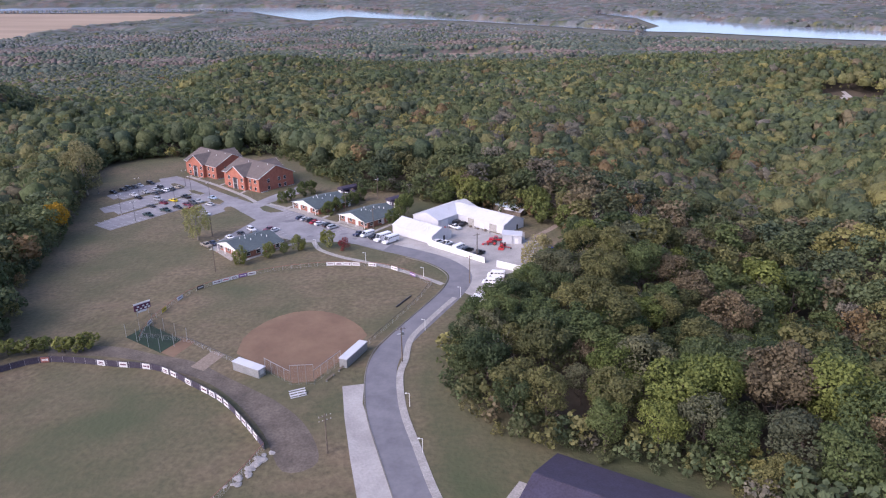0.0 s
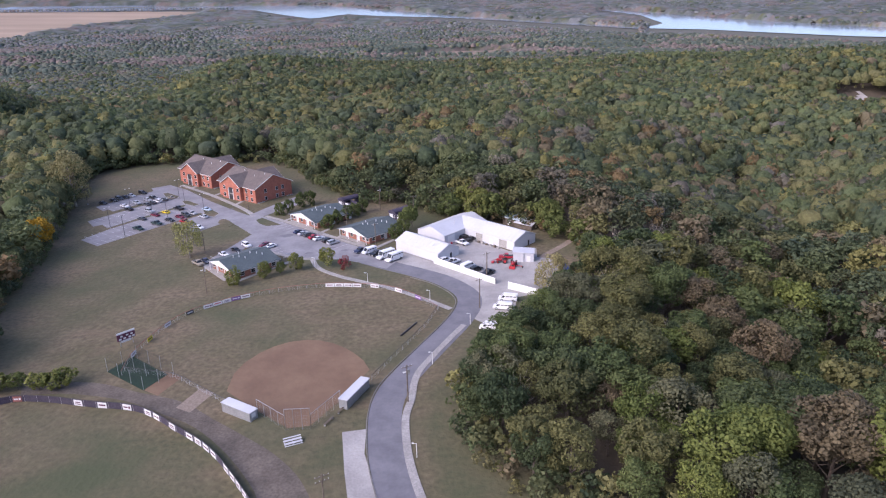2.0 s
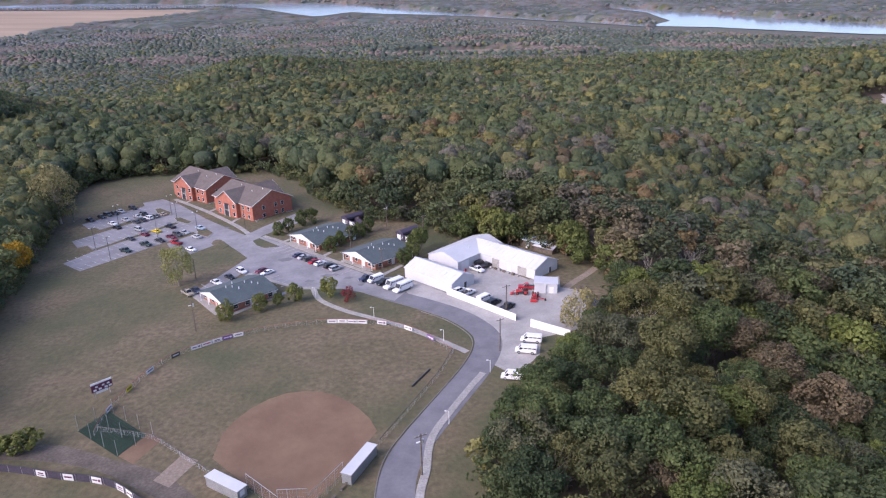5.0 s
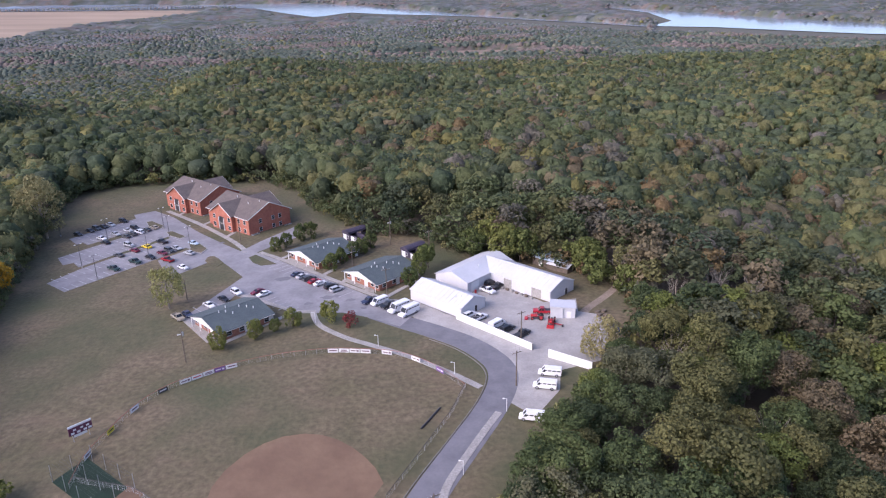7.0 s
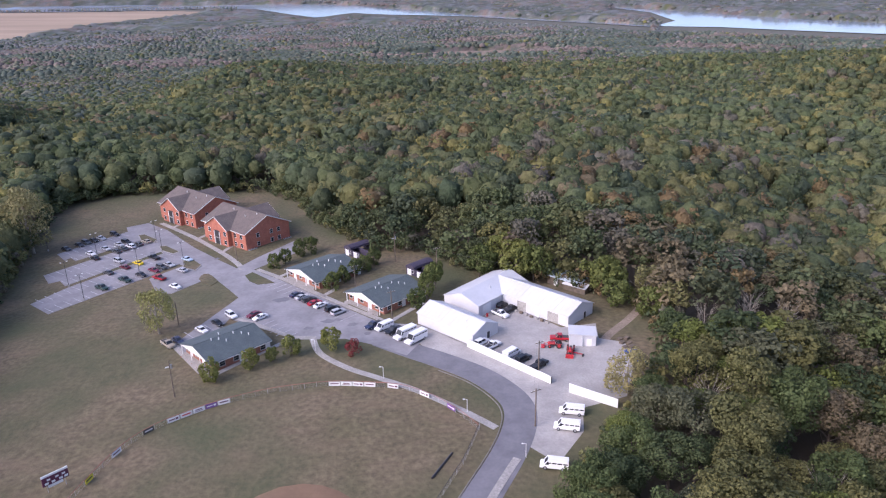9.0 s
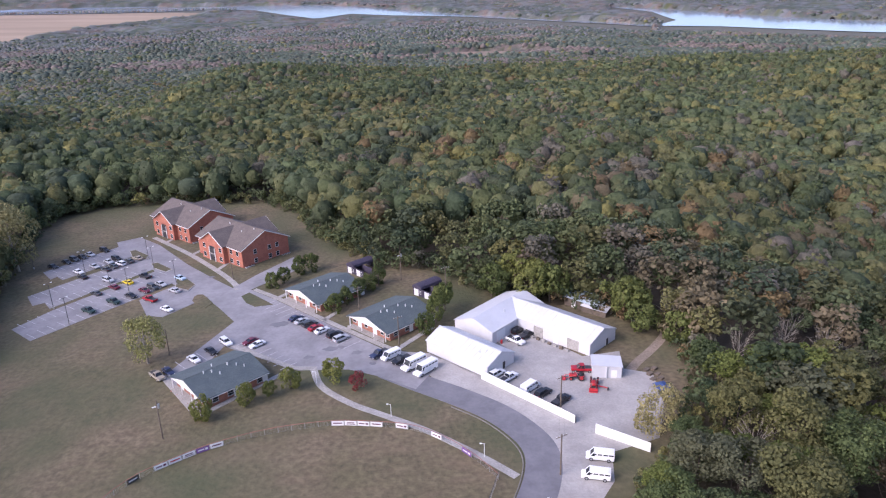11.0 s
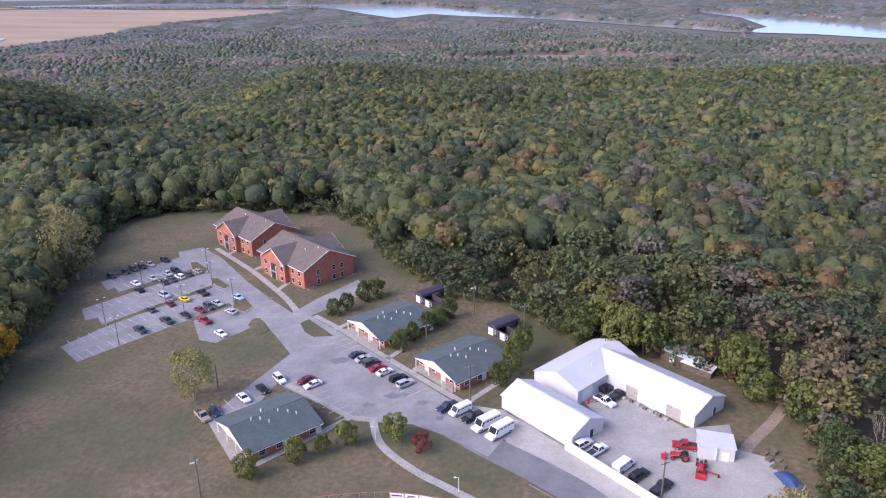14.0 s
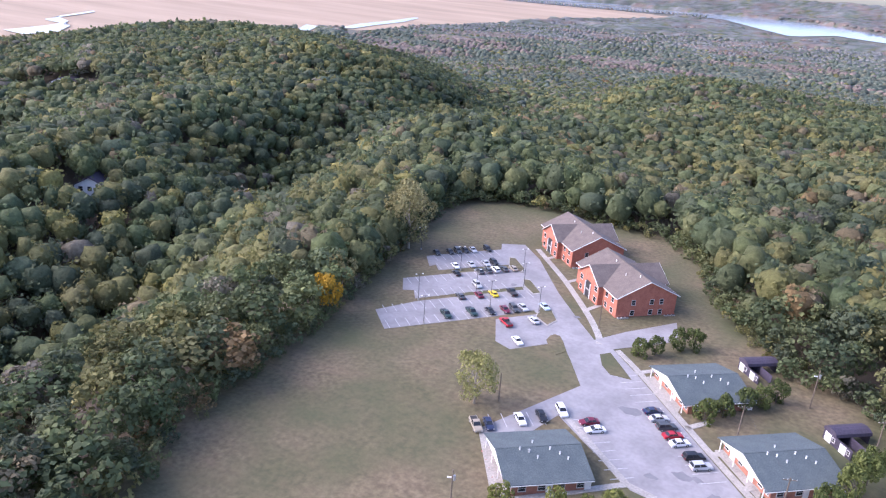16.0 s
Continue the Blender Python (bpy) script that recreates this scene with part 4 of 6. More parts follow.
part("roof", gable_roof(0, 7, 0, 4, 2.4, 3.1, 0.3, 0.1, "x"), SHEET, cabin)

# ---- vehicles ----
PAINT = {"white": (0.75, 0.75, 0.76), "silver": (0.42, 0.43, 0.45), "black": (0.015, 0.015, 0.018), "dark blue": (0.025, 0.035, 0.08), "dark grey": (0.06, 0.065, 0.07),
         "red": (0.35, 0.015, 0.025), "dark red": (0.14, 0.012, 0.03), "yellow": (0.75, 0.55, 0.02), "light blue": (0.42, 0.52, 0.62), "dark green": (0.02, 0.045, 0.04),
         "tan": (0.32, 0.28, 0.22)}
PAINTS = {k: material("car_paint_" + k.replace(" ", "_"), c, 0.3, tuple(v * 0.9 for v in c), 1.5, 0.3, fine=0.03) for k, c in PAINT.items()}
LAMP = material("lamp_glass", (0.7, 0.7, 0.68), 0.2, (0.6, 0.6, 0.58), 0.3, 0.3)
TAIL = material("tail_lamp", (0.3, 0.01, 0.01), 0.3, (0.25, 0.01, 0.01), 0.3, 0.3)
# kind: length, width, outline of the body (share of the length, height), cabin (rear low, rear top, front top, front low), height of the roof
KINDS = {"sedan": (4.6, 1.78, [(0, .35), (0, .85), (.06, .95), (.2, .98), (.68, .95), (.95, .78), (1, .62), (1, .3)], (.14, .27, .55, .72), 1.42),
         "suv": (4.7, 1.86, [(0, .4), (0, 1.05), (.03, 1.1), (.7, 1.08), (.94, .98), (1, .8), (1, .35)], (.02, .07, .56, .72), 1.72),
         "pickup": (5.5, 1.95, [(0, .5), (0, 1.1), (.42, 1.12), (.72, 1.12), (.96, 1.05), (1, .9), (1, .42)], (.4, .44, .62, .74), 1.85),
         "van": (5.5, 2.0, [(0, .4), (0, 1.2), (.8, 1.2), (.96, 1.05), (1, .8), (1, .4)], (.005, .02, .72, .85), 2.15),
         "minibus": (6.9, 2.3, [(0, .45), (0, 1.45), (.78, 1.45), (.8, 1.15), (.97, 1.05), (1, .8), (1, .4)], (.003, .012, .76, .84), 2.75)}


def vehicle(kind, colour, m, label, group):
    """Stands with its nose along x."""
    L, W, outline, (c0, c1, c2, c3), top = KINDS[kind]
    ob = thing({"sedan": "car", "suv": "car"}.get(kind, kind), m, label, {"sedan": "car", "suv": "car"}.get(kind, kind), group)
    bm = bmesh.new()
    prism(bm, [(x * L - L / 2, z) for x, z in outline], -W / 2, W / 2)
    for v in bm.verts:
        if v.co.z > 0.9:
            v.co.y *= 0.94
    bmesh.ops.bevel(bm, geom=[e for e in bm.edges if abs(e.verts[0].co.y - e.verts[1].co.y) < 0.1], offset=0.06, segments=1, affect="EDGES")
    paint = PAINTS[colour]
    body = part("body", bm, paint, ob)
    base = max(z for x, z in outline) - 0.03
    tall = kind in ("van", "minibus")
    bm = bmesh.new()
    lo = [(c0 * L - L / 2, base), (c3 * L - L / 2, base)]
    hi = [(c1 * L - L / 2, top - 0.08), (c2 * L - L / 2, top - 0.08)]
    w0, w1 = W * 0.465, W * (0.44 if tall else 0.37)
    v = [bm.verts.new((x, s * w, z)) for (x, z), w in ((lo[0], w0), (lo[1], w0), (hi[1], w1), (hi[0], w1)) for s in (-1, 1)]
    for f in ((0, 2, 4, 6), (1, 7, 5, 3), (0, 6, 7, 1), (2, 3, 5, 4), (6, 4, 5, 7)):
        bm.faces.new([v[i] for i in f])
    bmesh.ops.recalc_face_normals(bm, faces=bm.faces)
    cabin = part("cabin_glass", bm, GLASS, ob, "dark tinted glass")
    part("roof", boxed(hi[0][0] - 0.03, hi[1][0] + 0.03, -w1 - 0.02, w1 + 0.02, top - 0.1, top, 0.04), paint, ob)
    # pillars
    n = {"minibus": 6, "van": 5}.get(kind, 3)
    for s in (-1, 1):
        for k in range(n):
            u = k / (n - 1)
            xl, xh = lo[0][0] + u * (lo[1][0] - lo[0][0]), hi[0][0] + u * (hi[1][0] - hi[0][0])
            part("pillar", rod(bmesh.new(), (xl, s * w0, base), (xh, s * w1, top - 0.06), 0.05 + 0.05 * tall, None, 4), paint, cabin)
    if tall:
        for s in (-1, 1):
            part("side_panel", boxed(lo[0][0], hi[1][0] - 0.2, min(s * w0, s * w0 + s * 0.04), max(s * w0, s * w0 + s * 0.04), base - 0.02, base + (top - base) * (0.28 if kind == "van" else 0.42)), paint, cabin)
            part("side_panel", boxed(lo[0][0] + 0.1, hi[1][0] - 0.1, min(s * w1, s * w1 + s * 0.05), max(s * w1, s * w1 + s * 0.05), top - 0.42, top - 0.05), paint, cabin)
        part("rear_panel", boxed(lo[0][0] - 0.03, lo[0][0] + 0.05, -w0, w0, base, top - 0.06), paint, cabin)
    if kind == "pickup":
        part("load_bed", boxed(-L / 2 + 0.12, c0 * L - L / 2 - 0.1, -W / 2 + 0.22, W / 2 - 0.22, 1.08, 1.13), DARK, body, "dark open load bed")
    r = 0.36 if not tall else 0.4
    for s in (-1, 1):
        for x in (-L * 0.31, L * 0.31):
            wheel = part("wheel", rod(bmesh.new(), (x, s * (W / 2 - 0.2), r), (x, s * (W / 2 + 0.02), r), r, r, 12), RUBBER, ob)
            part("rim", rod(bmesh.new(), (x, s * (W / 2 + 0.0), r), (x, s * (W / 2 + 0.035), r), r * 0.6, r * 0.55, 10), STEEL, wheel)
        y = s * W * 0.36
        part("headlight", boxed(L / 2 - 0.03, L / 2 + 0.03, y - 0.18, y + 0.18, 0.58, 0.74), LAMP, ob)
        part("tail_light", boxed(-L / 2 - 0.03, -L / 2 + 0.03, y - 0.12, y + 0.12, 0.62, 0.85), TAIL, ob)
    return ob


cars = {}


def park(kind, colour, x, y, nose, where, group):
    a = math.atan2(nose[1], nose[0]) + random.uniform(-0.04, 0.04)
    m = Matrix.Translation((x, y, flat(x, y) + 0.065)) @ Matrix.Rotation(a, 4, "Z")
    key = (kind, colour, where)
    if key in cars:
        return copy_thing(cars[key], m)
    word = {"sedan": "saloon car", "suv": "sport utility car", "pickup": "pickup truck", "van": "passenger van", "minibus": "shuttle minibus"}[kind]
    cars[key] = vehicle(kind, colour, m @ Matrix.Diagonal((0.91, 0.91, 0.91, 1)), f"{colour} {word} parked {where}", group)
    return cars[key]


lot = "in the striped parking lot"
for kind, colour, x, y, s in (("sedan", "black", -116.4, 309, 1), ("sedan", "black", -113.4, 312.6, 1), ("suv", "dark grey", -111.7, 314.8, 1), ("sedan", "black", -109.9, 316.9, 1),
                              ("sedan", "silver", -108.1, 319, 1), ("suv", "black", -104.5, 322.6, 1), ("sedan", "white", -105.4, 302.2, 1), ("sedan", "silver", -101.9, 306.4, 1),
                              ("sedan", "silver", -98.6, 310.2, 1), ("suv", "black", -96.8, 312.4, 1), ("sedan", "black", -102.1, 297, -1), ("sedan", "dark grey", -96.9, 302.9, -1),
                              ("sedan", "dark grey", -95.1, 305, -1), ("suv", "white", -93.6, 307.2, -1), ("sedan", "dark grey", -91.6, 309.3, -1), ("sedan", "tan", -89.4, 311.6, -1),
                              ("suv", "silver", -92.4, 292.4, 1), ("sedan", "dark grey", -92.4, 282.2, -1), ("sedan", "dark red", -88.5, 286.2, -1), ("sedan", "yellow", -85.4, 289.4, -1),
                              ("pickup", "black", -81.4, 293.6, -1), ("pickup", "dark green", -89.6, 269.2, 1), ("pickup", "dark green", -84.6, 274.6, 1), ("sedan", "black", -80.8, 278.2, 1),
                              ("sedan", "dark red", -77.9, 281.6, 1), ("suv", "dark grey", -76.1, 283.7, 1), ("sedan", "silver", -74.3, 285.8, 1), ("sedan", "light blue", -69.6, 290, 1),
                              ("pickup", "red", -74, 274.2, -1), ("sedan", "silver", -68.5, 279.9, -1), ("sedan", "white", -67, 266.3, 1)):
    park(kind, colour, x, y, tuple(LY * s)[:2], lot, "cars in the parking lot")
side = "beside the low brick lodge"
for kind, colour, x, y in (("pickup", "tan", -58.2, 227.6), ("sedan", "dark blue", -56.2, 229.4), ("sedan", "white", -51.6, 234.6), ("sedan", "black", -48.4, 238.2), ("suv", "white", -45.6, 242.4)):
    park(kind, colour, x, y, tuple(U)[:2], side, "cars beside the lodge")
for kind, colour, x, y in (("sedan", "dark red", -39.4, 241.8), ("sedan", "white", -37.4, 239.8)):
    park(kind, colour, x, y, tuple(-V)[:2], side, "cars beside the lodge")
row = "in the row before the lodges"
for kind, colour, x, y in (("sedan", "dark blue", -29.4, 253.6), ("sedan", "silver", -27.6, 251.5), ("suv", "dark grey", -25.4, 249.2), ("sedan", "red", -23.6, 246.9), ("sedan", "white", -21.8, 245),
                           ("suv", "black", -18.4, 241.9), ("suv", "silver", -16.6, 239.6), ("pickup", "dark blue", -7.0, 229.9), ("van", "white", -4.3, 228.4), ("pickup", "black", -1.8, 226),
                           ("minibus", "white", 0.9, 223.2), ("minibus", "white", 3.5, 220.5)):
    park(kind, colour, x, y, tuple(V if kind in ("sedan", "suv") else -V)[:2], row, "vehicles before the lodges")
yard = "in the gravel yard"
for kind, colour, x, y, n in (("suv", "black", 27.6, 236.4, V), ("pickup", "black", 29.2, 233.6, V), ("pickup", "white", 26, 231.2, U), ("suv", "white", 19.2, 216.4, V), ("pickup", "white", 21.4, 214.2, V),
                              ("van", "white", 25.4, 209.6, V), ("suv", "black", 27.6, 207, V), ("pickup", "black", 30.6, 203.6, V)):
    park(kind, colour, x, y, tuple(n)[:2], yard, "vehicles in the yard")
for x, y in ((33.2, 184.3), (31, 179.2), (26, 168.0)):
    park("van", "white", x, y, (-0.93, 0.3), "under the trees by the road", "vans under the trees")


def tractor(m, label):
    ob = thing("tractor", m, label, "tractor", "red machines in the yard")
    part("bonnet", boxed(0.2, 1.9, -0.38, 0.38, 0.75, 1.35, 0.08), REDSTEEL, ob)
    part("frame", boxed(-1.2, 1.9, -0.3, 0.3, 0.5, 0.75), DARK, ob)
    part("seat", boxed(-0.7, -0.25, -0.25, 0.25, 1.15, 1.3, 0.04), DARK, ob)
    part("fender", boxed(-1.3, -0.1, -0.95, -0.55, 1.15, 1.25, 0.03), REDSTEEL, ob)
    part("fender", boxed(-1.3, -0.1, 0.55, 0.95, 1.15, 1.25, 0.03), REDSTEEL, ob)
    part("steering_wheel", rod(bmesh.new(), (0.1, 0, 1.35), (0.05, 0, 1.42), 0.22, 0.22, 10), DARK, ob)
    part("exhaust", rod(bmesh.new(), (1.2, 0.2, 1.3), (1.2, 0.2, 2.1), 0.05), DARK, ob)
    for x, r, w in ((-0.7, 0.72, 0.4), (1.5, 0.42, 0.28)):
        for s in (-1, 1):
            wh = part("wheel", rod(bmesh.new(), (x, s * 0.5, r), (x, s * (0.5 + w), r), r, r, 14), RUBBER, ob)
            part("rim", rod(bmesh.new(), (x, s * (0.5 + w), r), (x, s * (0.53 + w), r), r * 0.55, r * 0.5, 10), REDSTEEL, wh)
    for s in (-1, 1):
        part("loader_arm", rod(bmesh.new(), (0.4, s * 0.6, 1.3), (2.8, s * 0.6, 0.5), 0.08, None, 4), REDSTEEL, ob)
    part("bucket", prism(bmesh.new(), [(2.7, 0.1), (3.5, 0.1), (3.4, 0.2), (2.9, 0.25), (2.8, 0.75), (2.7, 0.75)], -0.9, 0.9), REDSTEEL, ob)
    return ob


tractor(at(36.4, 212.2, (-0.95, 0.2)), "red tractor with a front loader in the yard")
tractor(at(39.2, 209.4, (-0.3, -0.9)), "red tractor with a front loader beside the shed")
park("pickup", "red", 38.2, 215.4, (-0.97, 0.2), yard, "vehicles in the yard")
mower = thing("hay_rake", at(40.2, 207.6, (0.8, -0.5)), "red farm implement on wheels beside the shed", "farm implement")
part("frame", boxed(-1.4, 1.4, -0.12, 0.12, 0.5, 0.65), REDSTEEL, mower)
for k in range(7):
    part("tine", rod(bmesh.new(), (-1.3 + k * 0.43, 0, 0.6), (-1.3 + k * 0.43, 0.7, 0.05), 0.05, 0.03, 4), REDSTEEL, mower)
for s in (-1.5, 1.5):
    part("wheel", rod(bmesh.new(), (s - 0.1, 0, 0.35), (s + 0.1, 0, 0.35), 0.35, 0.35, 12), RUBBER, mower)

# ---- walls, fences and boards ----


def yard_wall(pts, label):
    a, b = Vector(pts[0]), Vector(pts[1])
    n = max(2, round((b - a).length / 2.44))
    ob = thing("yard_wall", at(a.x, a.y, b - a), label, "wall", "yard walls")
    s = (b - a).length / n
    for k in range(n):
        part("panel", boxed(k * s + 0.01, (k + 1) * s - 0.01, -0.05, 0.05, -0.2, 2.1), WHITE, ob)
    for k in range(n + 1):
        part("post", boxed(k * s - 0.06, k * s + 0.06, 0.05, 0.17, -0.4, 2.0), WOOD, ob)
    part("cap", boxed(0, n * s, -0.08, 0.08, 2.1, 2.16), WHITE, ob)


yard_wall(((15.6, 215.6), (31.6, 196)), "white boarded wall between the yard and road")
yard_wall(((34.6, 192.2), (42.8, 185)), "white boarded wall at the yard's corner")


def board(parent, x, z, w, h, mat, bars, ink):
    b = part("sign_board", boxed(x - w / 2, x + w / 2, -0.09, -0.05, z, z + h), mat, parent)
    for u0, u1, v0, v1 in bars:
        part("lettering", boxed(x + (u0 - 0.5) * w, x + (u1 - 0.5) * w, -0.1, -0.088, z + v0 * h, z + v1 * h), ink, b)


BARS = [[(0.12, 0.88, 0.4, 0.66)], [(0.2, 0.8, 0.5, 0.7), (0.14, 0.86, 0.22, 0.36)], [(0.1, 0.6, 0.38, 0.62), (0.68, 0.9, 0.3, 0.7)]]


def fence(name, line, h, label, boards, rail_mat, cloth=None, gap=3.0):
    """A fence along a line, with posts, rails, mesh or cloth; boards: stretch numbers with a colour."""
    p = resample(line, max(2, round(np.hypot(*np.diff(np.array(line), axis=0).T).sum() / gap) + 1))
    ob = thing(name, Matrix.Identity(4), label, "fence", kind="structure")
    for k, (x, y) in enumerate(p):
        part("post", rod(bmesh.new(), (x, y, flat(x, y) - 0.4), (x, y, flat(x, y) + h), 0.04), STEEL, ob)
    for k in range(len(p) - 1):
        (x0, y0), (x1, y1) = p[k], p[k + 1]
        a, b = Vector((x0, y0, flat(x0, y0))), Vector((x1, y1, flat(x1, y1)))
        part("rail", rod(bmesh.new(), a + Vector((0, 0, h)), b + Vector((0, 0, h)), 0.055, None, 5), rail_mat, ob)
        L = (b - a).length
        span = thing("span", Matrix.Translation(a) @ Matrix.Rotation(math.atan2(b.y - a.y, b.x - a.x), 4, "Z"), "", "")
        span.parent = ob
        if cloth:
            part("cloth", boxed(0.03, L - 0.03, -0.02, 0.02, 0.06, h - 0.07), cloth, span)
        else:
            bm = bmesh.new()
            for i in range(6):
                rod(bm, (0, 0, 0.1 + i * (h - 0.1) / 6), (L, 0, 0.1 + i * (h - 0.1) / 6), 0.006, None, 3)
            for i in range(int(L / 0.45)):
                rod(bm, (i * 0.45, 0, 0), (i * 0.45, 0, h), 0.006, None, 3)
            part("wire_mesh", bm, STEEL, span)
        if k in boards:
            mat, ink, w = boards[k]
            board(span, L / 2, 0.12, min(w, L - 0.2), h * 0.82, mat, BARS[k % 3], ink)
    return ob


OUTFIELD = [(q[0], q[1] - 1.8) for q in smooth_line([(-58.5, 160), (-59, 168), (-57.8, 175), (-54.9, 185.3), (-50.8, 191.8), (-45.2, 196), (-39, 199.6), (-28.5, 203), (-16.5, 204), (-7.5, 202.4),
                                            (-0.8, 200.4), (5.2, 196), (10.5, 189.5), (14.2, 183)], 5)]
n_out = max(2, round(np.hypot(*np.diff(np.array(OUTFIELD), axis=0).T).sum() / 2.6))
pos = resample(OUTFIELD, n_out + 1)
mid = (pos[:-1] + pos[1:]) / 2
picked = {}
for x, y, c in ((-57.5, 170.3, "w"), (-56.6, 177.5, "y"), (-54.9, 185.3, "w"), (-50.8, 191.8, "k"), (-47.1, 194.8, "w"), (-45.2, 196, "r"), (-43.0, 197.2, "w"), (-40.8, 198.4, "p"), (-38.6, 199.6, "w"),
                (-14.7, 204.2, "w"), (-12.4, 203.8, "w"), (-10, 203.4, "w"), (-7.6, 203, "w"), (-1.3, 201.2, "w"), (4.9, 196.8, "w"), (9.7, 190.4, "p")):
    k = int(np.argmin(np.hypot(mid[:, 0] - x, mid[:, 1] - y + 1.8)))
    while k in picked:
        k += 1
    picked[k] = {"w": (WHITE, MAROON, 2.4), "r": (WHITE, REDSTEEL, 2.4), "y": (YELLOW, DARK, 2.2), "k": (DARK, WHITE, 2.2), "p": (PURPLE, WHITE, 2.4)}[c]
fence("outfield_fence", OUTFIELD, 1.25, "low wire outfield fence with advertising boards", picked, CLAY, None, 2.6)
SECOND = [tuple(q) for q in smooth_line([(-98, 138), (-85.6, 146.6), (-78.5, 150), (-70.4, 148.8), (-60.4, 145.5), (-49.4, 142), (-40, 133.8), (-32.6, 126.7), (-26.6, 118.1), (-21.1, 108.8)], 5)]
seg = resample(SECOND, max(2, round(np.hypot(*np.diff(np.array(SECOND), axis=0).T).sum() / 2.9)) + 1)
mid = (seg[:-1] + seg[1:]) / 2
picked = {}
for x, y, c in ((-78.2, 150.3, "r"), (-63, 146.4, "w"), (-58.1, 144.9, "w"), (-53.1, 143.3, "w"), (-48.2, 141.3, "w"), (-44.1, 138.5, "w"), (-40.2, 135, "w"), (-36.3, 131.4, "w"), (-34.3, 129.8, "w"),
                (-32.3, 127.3, "w"), (-30.7, 124.7, "w"), (-28.7, 120.9, "y"), (-27.2, 118.6, "w"), (-25.8, 116.1, "w"), (-24.4, 113.6, "w"), (-23.1, 111.3, "w")):
    k = int(np.argmin(np.hypot(mid[:, 0] - x, mid[:, 1] - y)))
    picked[k] = {"w": (WHITE, MAROON, 2.0), "r": (CLAY, WHITE, 1.8), "y": (YELLOW, DARK, 2.0)}[c]
fence("ballfield_fence", SECOND, 1.6, "ball field fence with dark windscreen cloth and boards", picked, DARK, FABRIC, 2.9)
fence("side_fence", [(-21.1, 108.8), (-23, 103.6), (-26.4, 96.3), (-33, 84)], 1.5, "wire fence at the ball field's corner", {}, CLAY, None, 2.6)
fence("foul_fence", [(-25.3, 138.4), (-18.9, 131.6)], 3.2, "tall wire backstop wing", {}, STEEL, None, 2.4)
fence("backstop", [(-18.9, 131.6), (-14, 131.3)], 4.6, "tall wire backstop behind home plate", {}, STEEL, None, 1.7)
fence("foul_fence_2", [(-14, 131.3), (-8.8, 139.4)], 3.2, "tall wire backstop wing", {}, STEEL, None, 2.4)
fence("line_fence", [(-2.6, 148), (4, 160), (10.5, 172), (14.4, 182)], 1.2, "low wire fence along the foul line", {}, DARK, None, 3.0)
fence("line_fence_2", [(-32.8, 143), (-46, 155.5), (-58.5, 160)], 1.2, "low wire fence along the foul line", {}, DARK, None, 3.0)


def dugout(a, b, depth, label):
    a, b = Vector((*a, 0)), Vector((*b, 0))
    L = (b - a).length
    ob = thing("dugout", at(a.x, a.y, b - a), label, "dugout", "softball dugouts")
    part("rear_wall", boxed(0, L, 0, 0.15, -0.2, 2.1), STEEL, ob)
    part("side_wall", boxed(0, 0.15, 0.15, depth, -0.2, 2.1), STEEL, ob)
    end = part("side_wall", boxed(L - 0.15, L, 0.15, depth, -0.2, 2.1), STEEL, ob)
    part("emblem", boxed(L, L + 0.02, depth / 2 - 0.5, depth / 2 + 0.5, 0.8, 1.8), WHITE, end)
    part("roof", prism(bmesh.new(), [(-0.12, 2.1), (L + 0.12, 2.1), (L + 0.12, 2.22), (-0.12, 2.22)], -0.12, depth + 0.15), SHEET, ob)
    part("bench", boxed(0.4, L - 0.4, 0.3, 0.75, 0.4, 0.48), WOOD, ob)
    for k in range(4):
        x = 0.1 + k * (L - 0.2) / 3
        part("post", rod(bmesh.new(), (x, depth - 0.05, -0.2), (x, depth - 0.05, 2.1), 0.05), STEEL, ob)


dugout((-32.6, 140.0), (-26.2, 135.2), 2.0, "grey dugout with a white flat roof")
dugout((-7.3, 137.0), (-3.0, 145.2), 1.9, "maroon-grey dugout with a white flat roof")

# scoreboard
sb = thing("scoreboard", at(-62.4, 173.9, (0.72, 0.69)) @ Matrix.Diagonal((0.7, 0.7, 0.7, 1)), "maroon scoreboard with white panels on posts", "scoreboard")
main = part("panel", boxed(-3.2, 3.2, -0.15, 0.15, 2.2, 4.6, 0.03), MAROON, sb)
for u in (-2.2, -0.6, 1.2, 2.5):
    part("score_panel", boxed(u - 0.45, u + 0.45, -0.19, -0.15, 2.5, 3.1), WHITE, main)
for u in (-1.6, 0.4, 2.0):
    part("score_panel", boxed(u - 0.4, u + 0.4, -0.19, -0.15, 3.5, 4.0), WHITE, main)
part("top_board", boxed(-3.2, 3.2, -0.12, 0.12, 4.6, 5.2), WHITE, sb)
part("lower_board", boxed(-2.0, 1.6, -0.1, 0.1, 1.4, 2.1), WHITE, sb)
for u in (-2.2, 2.2):
    part("post", rod(bmesh.new(), (u, 0.25, -0.5), (u, 0.25, 4.6), 0.11), STEEL, sb)

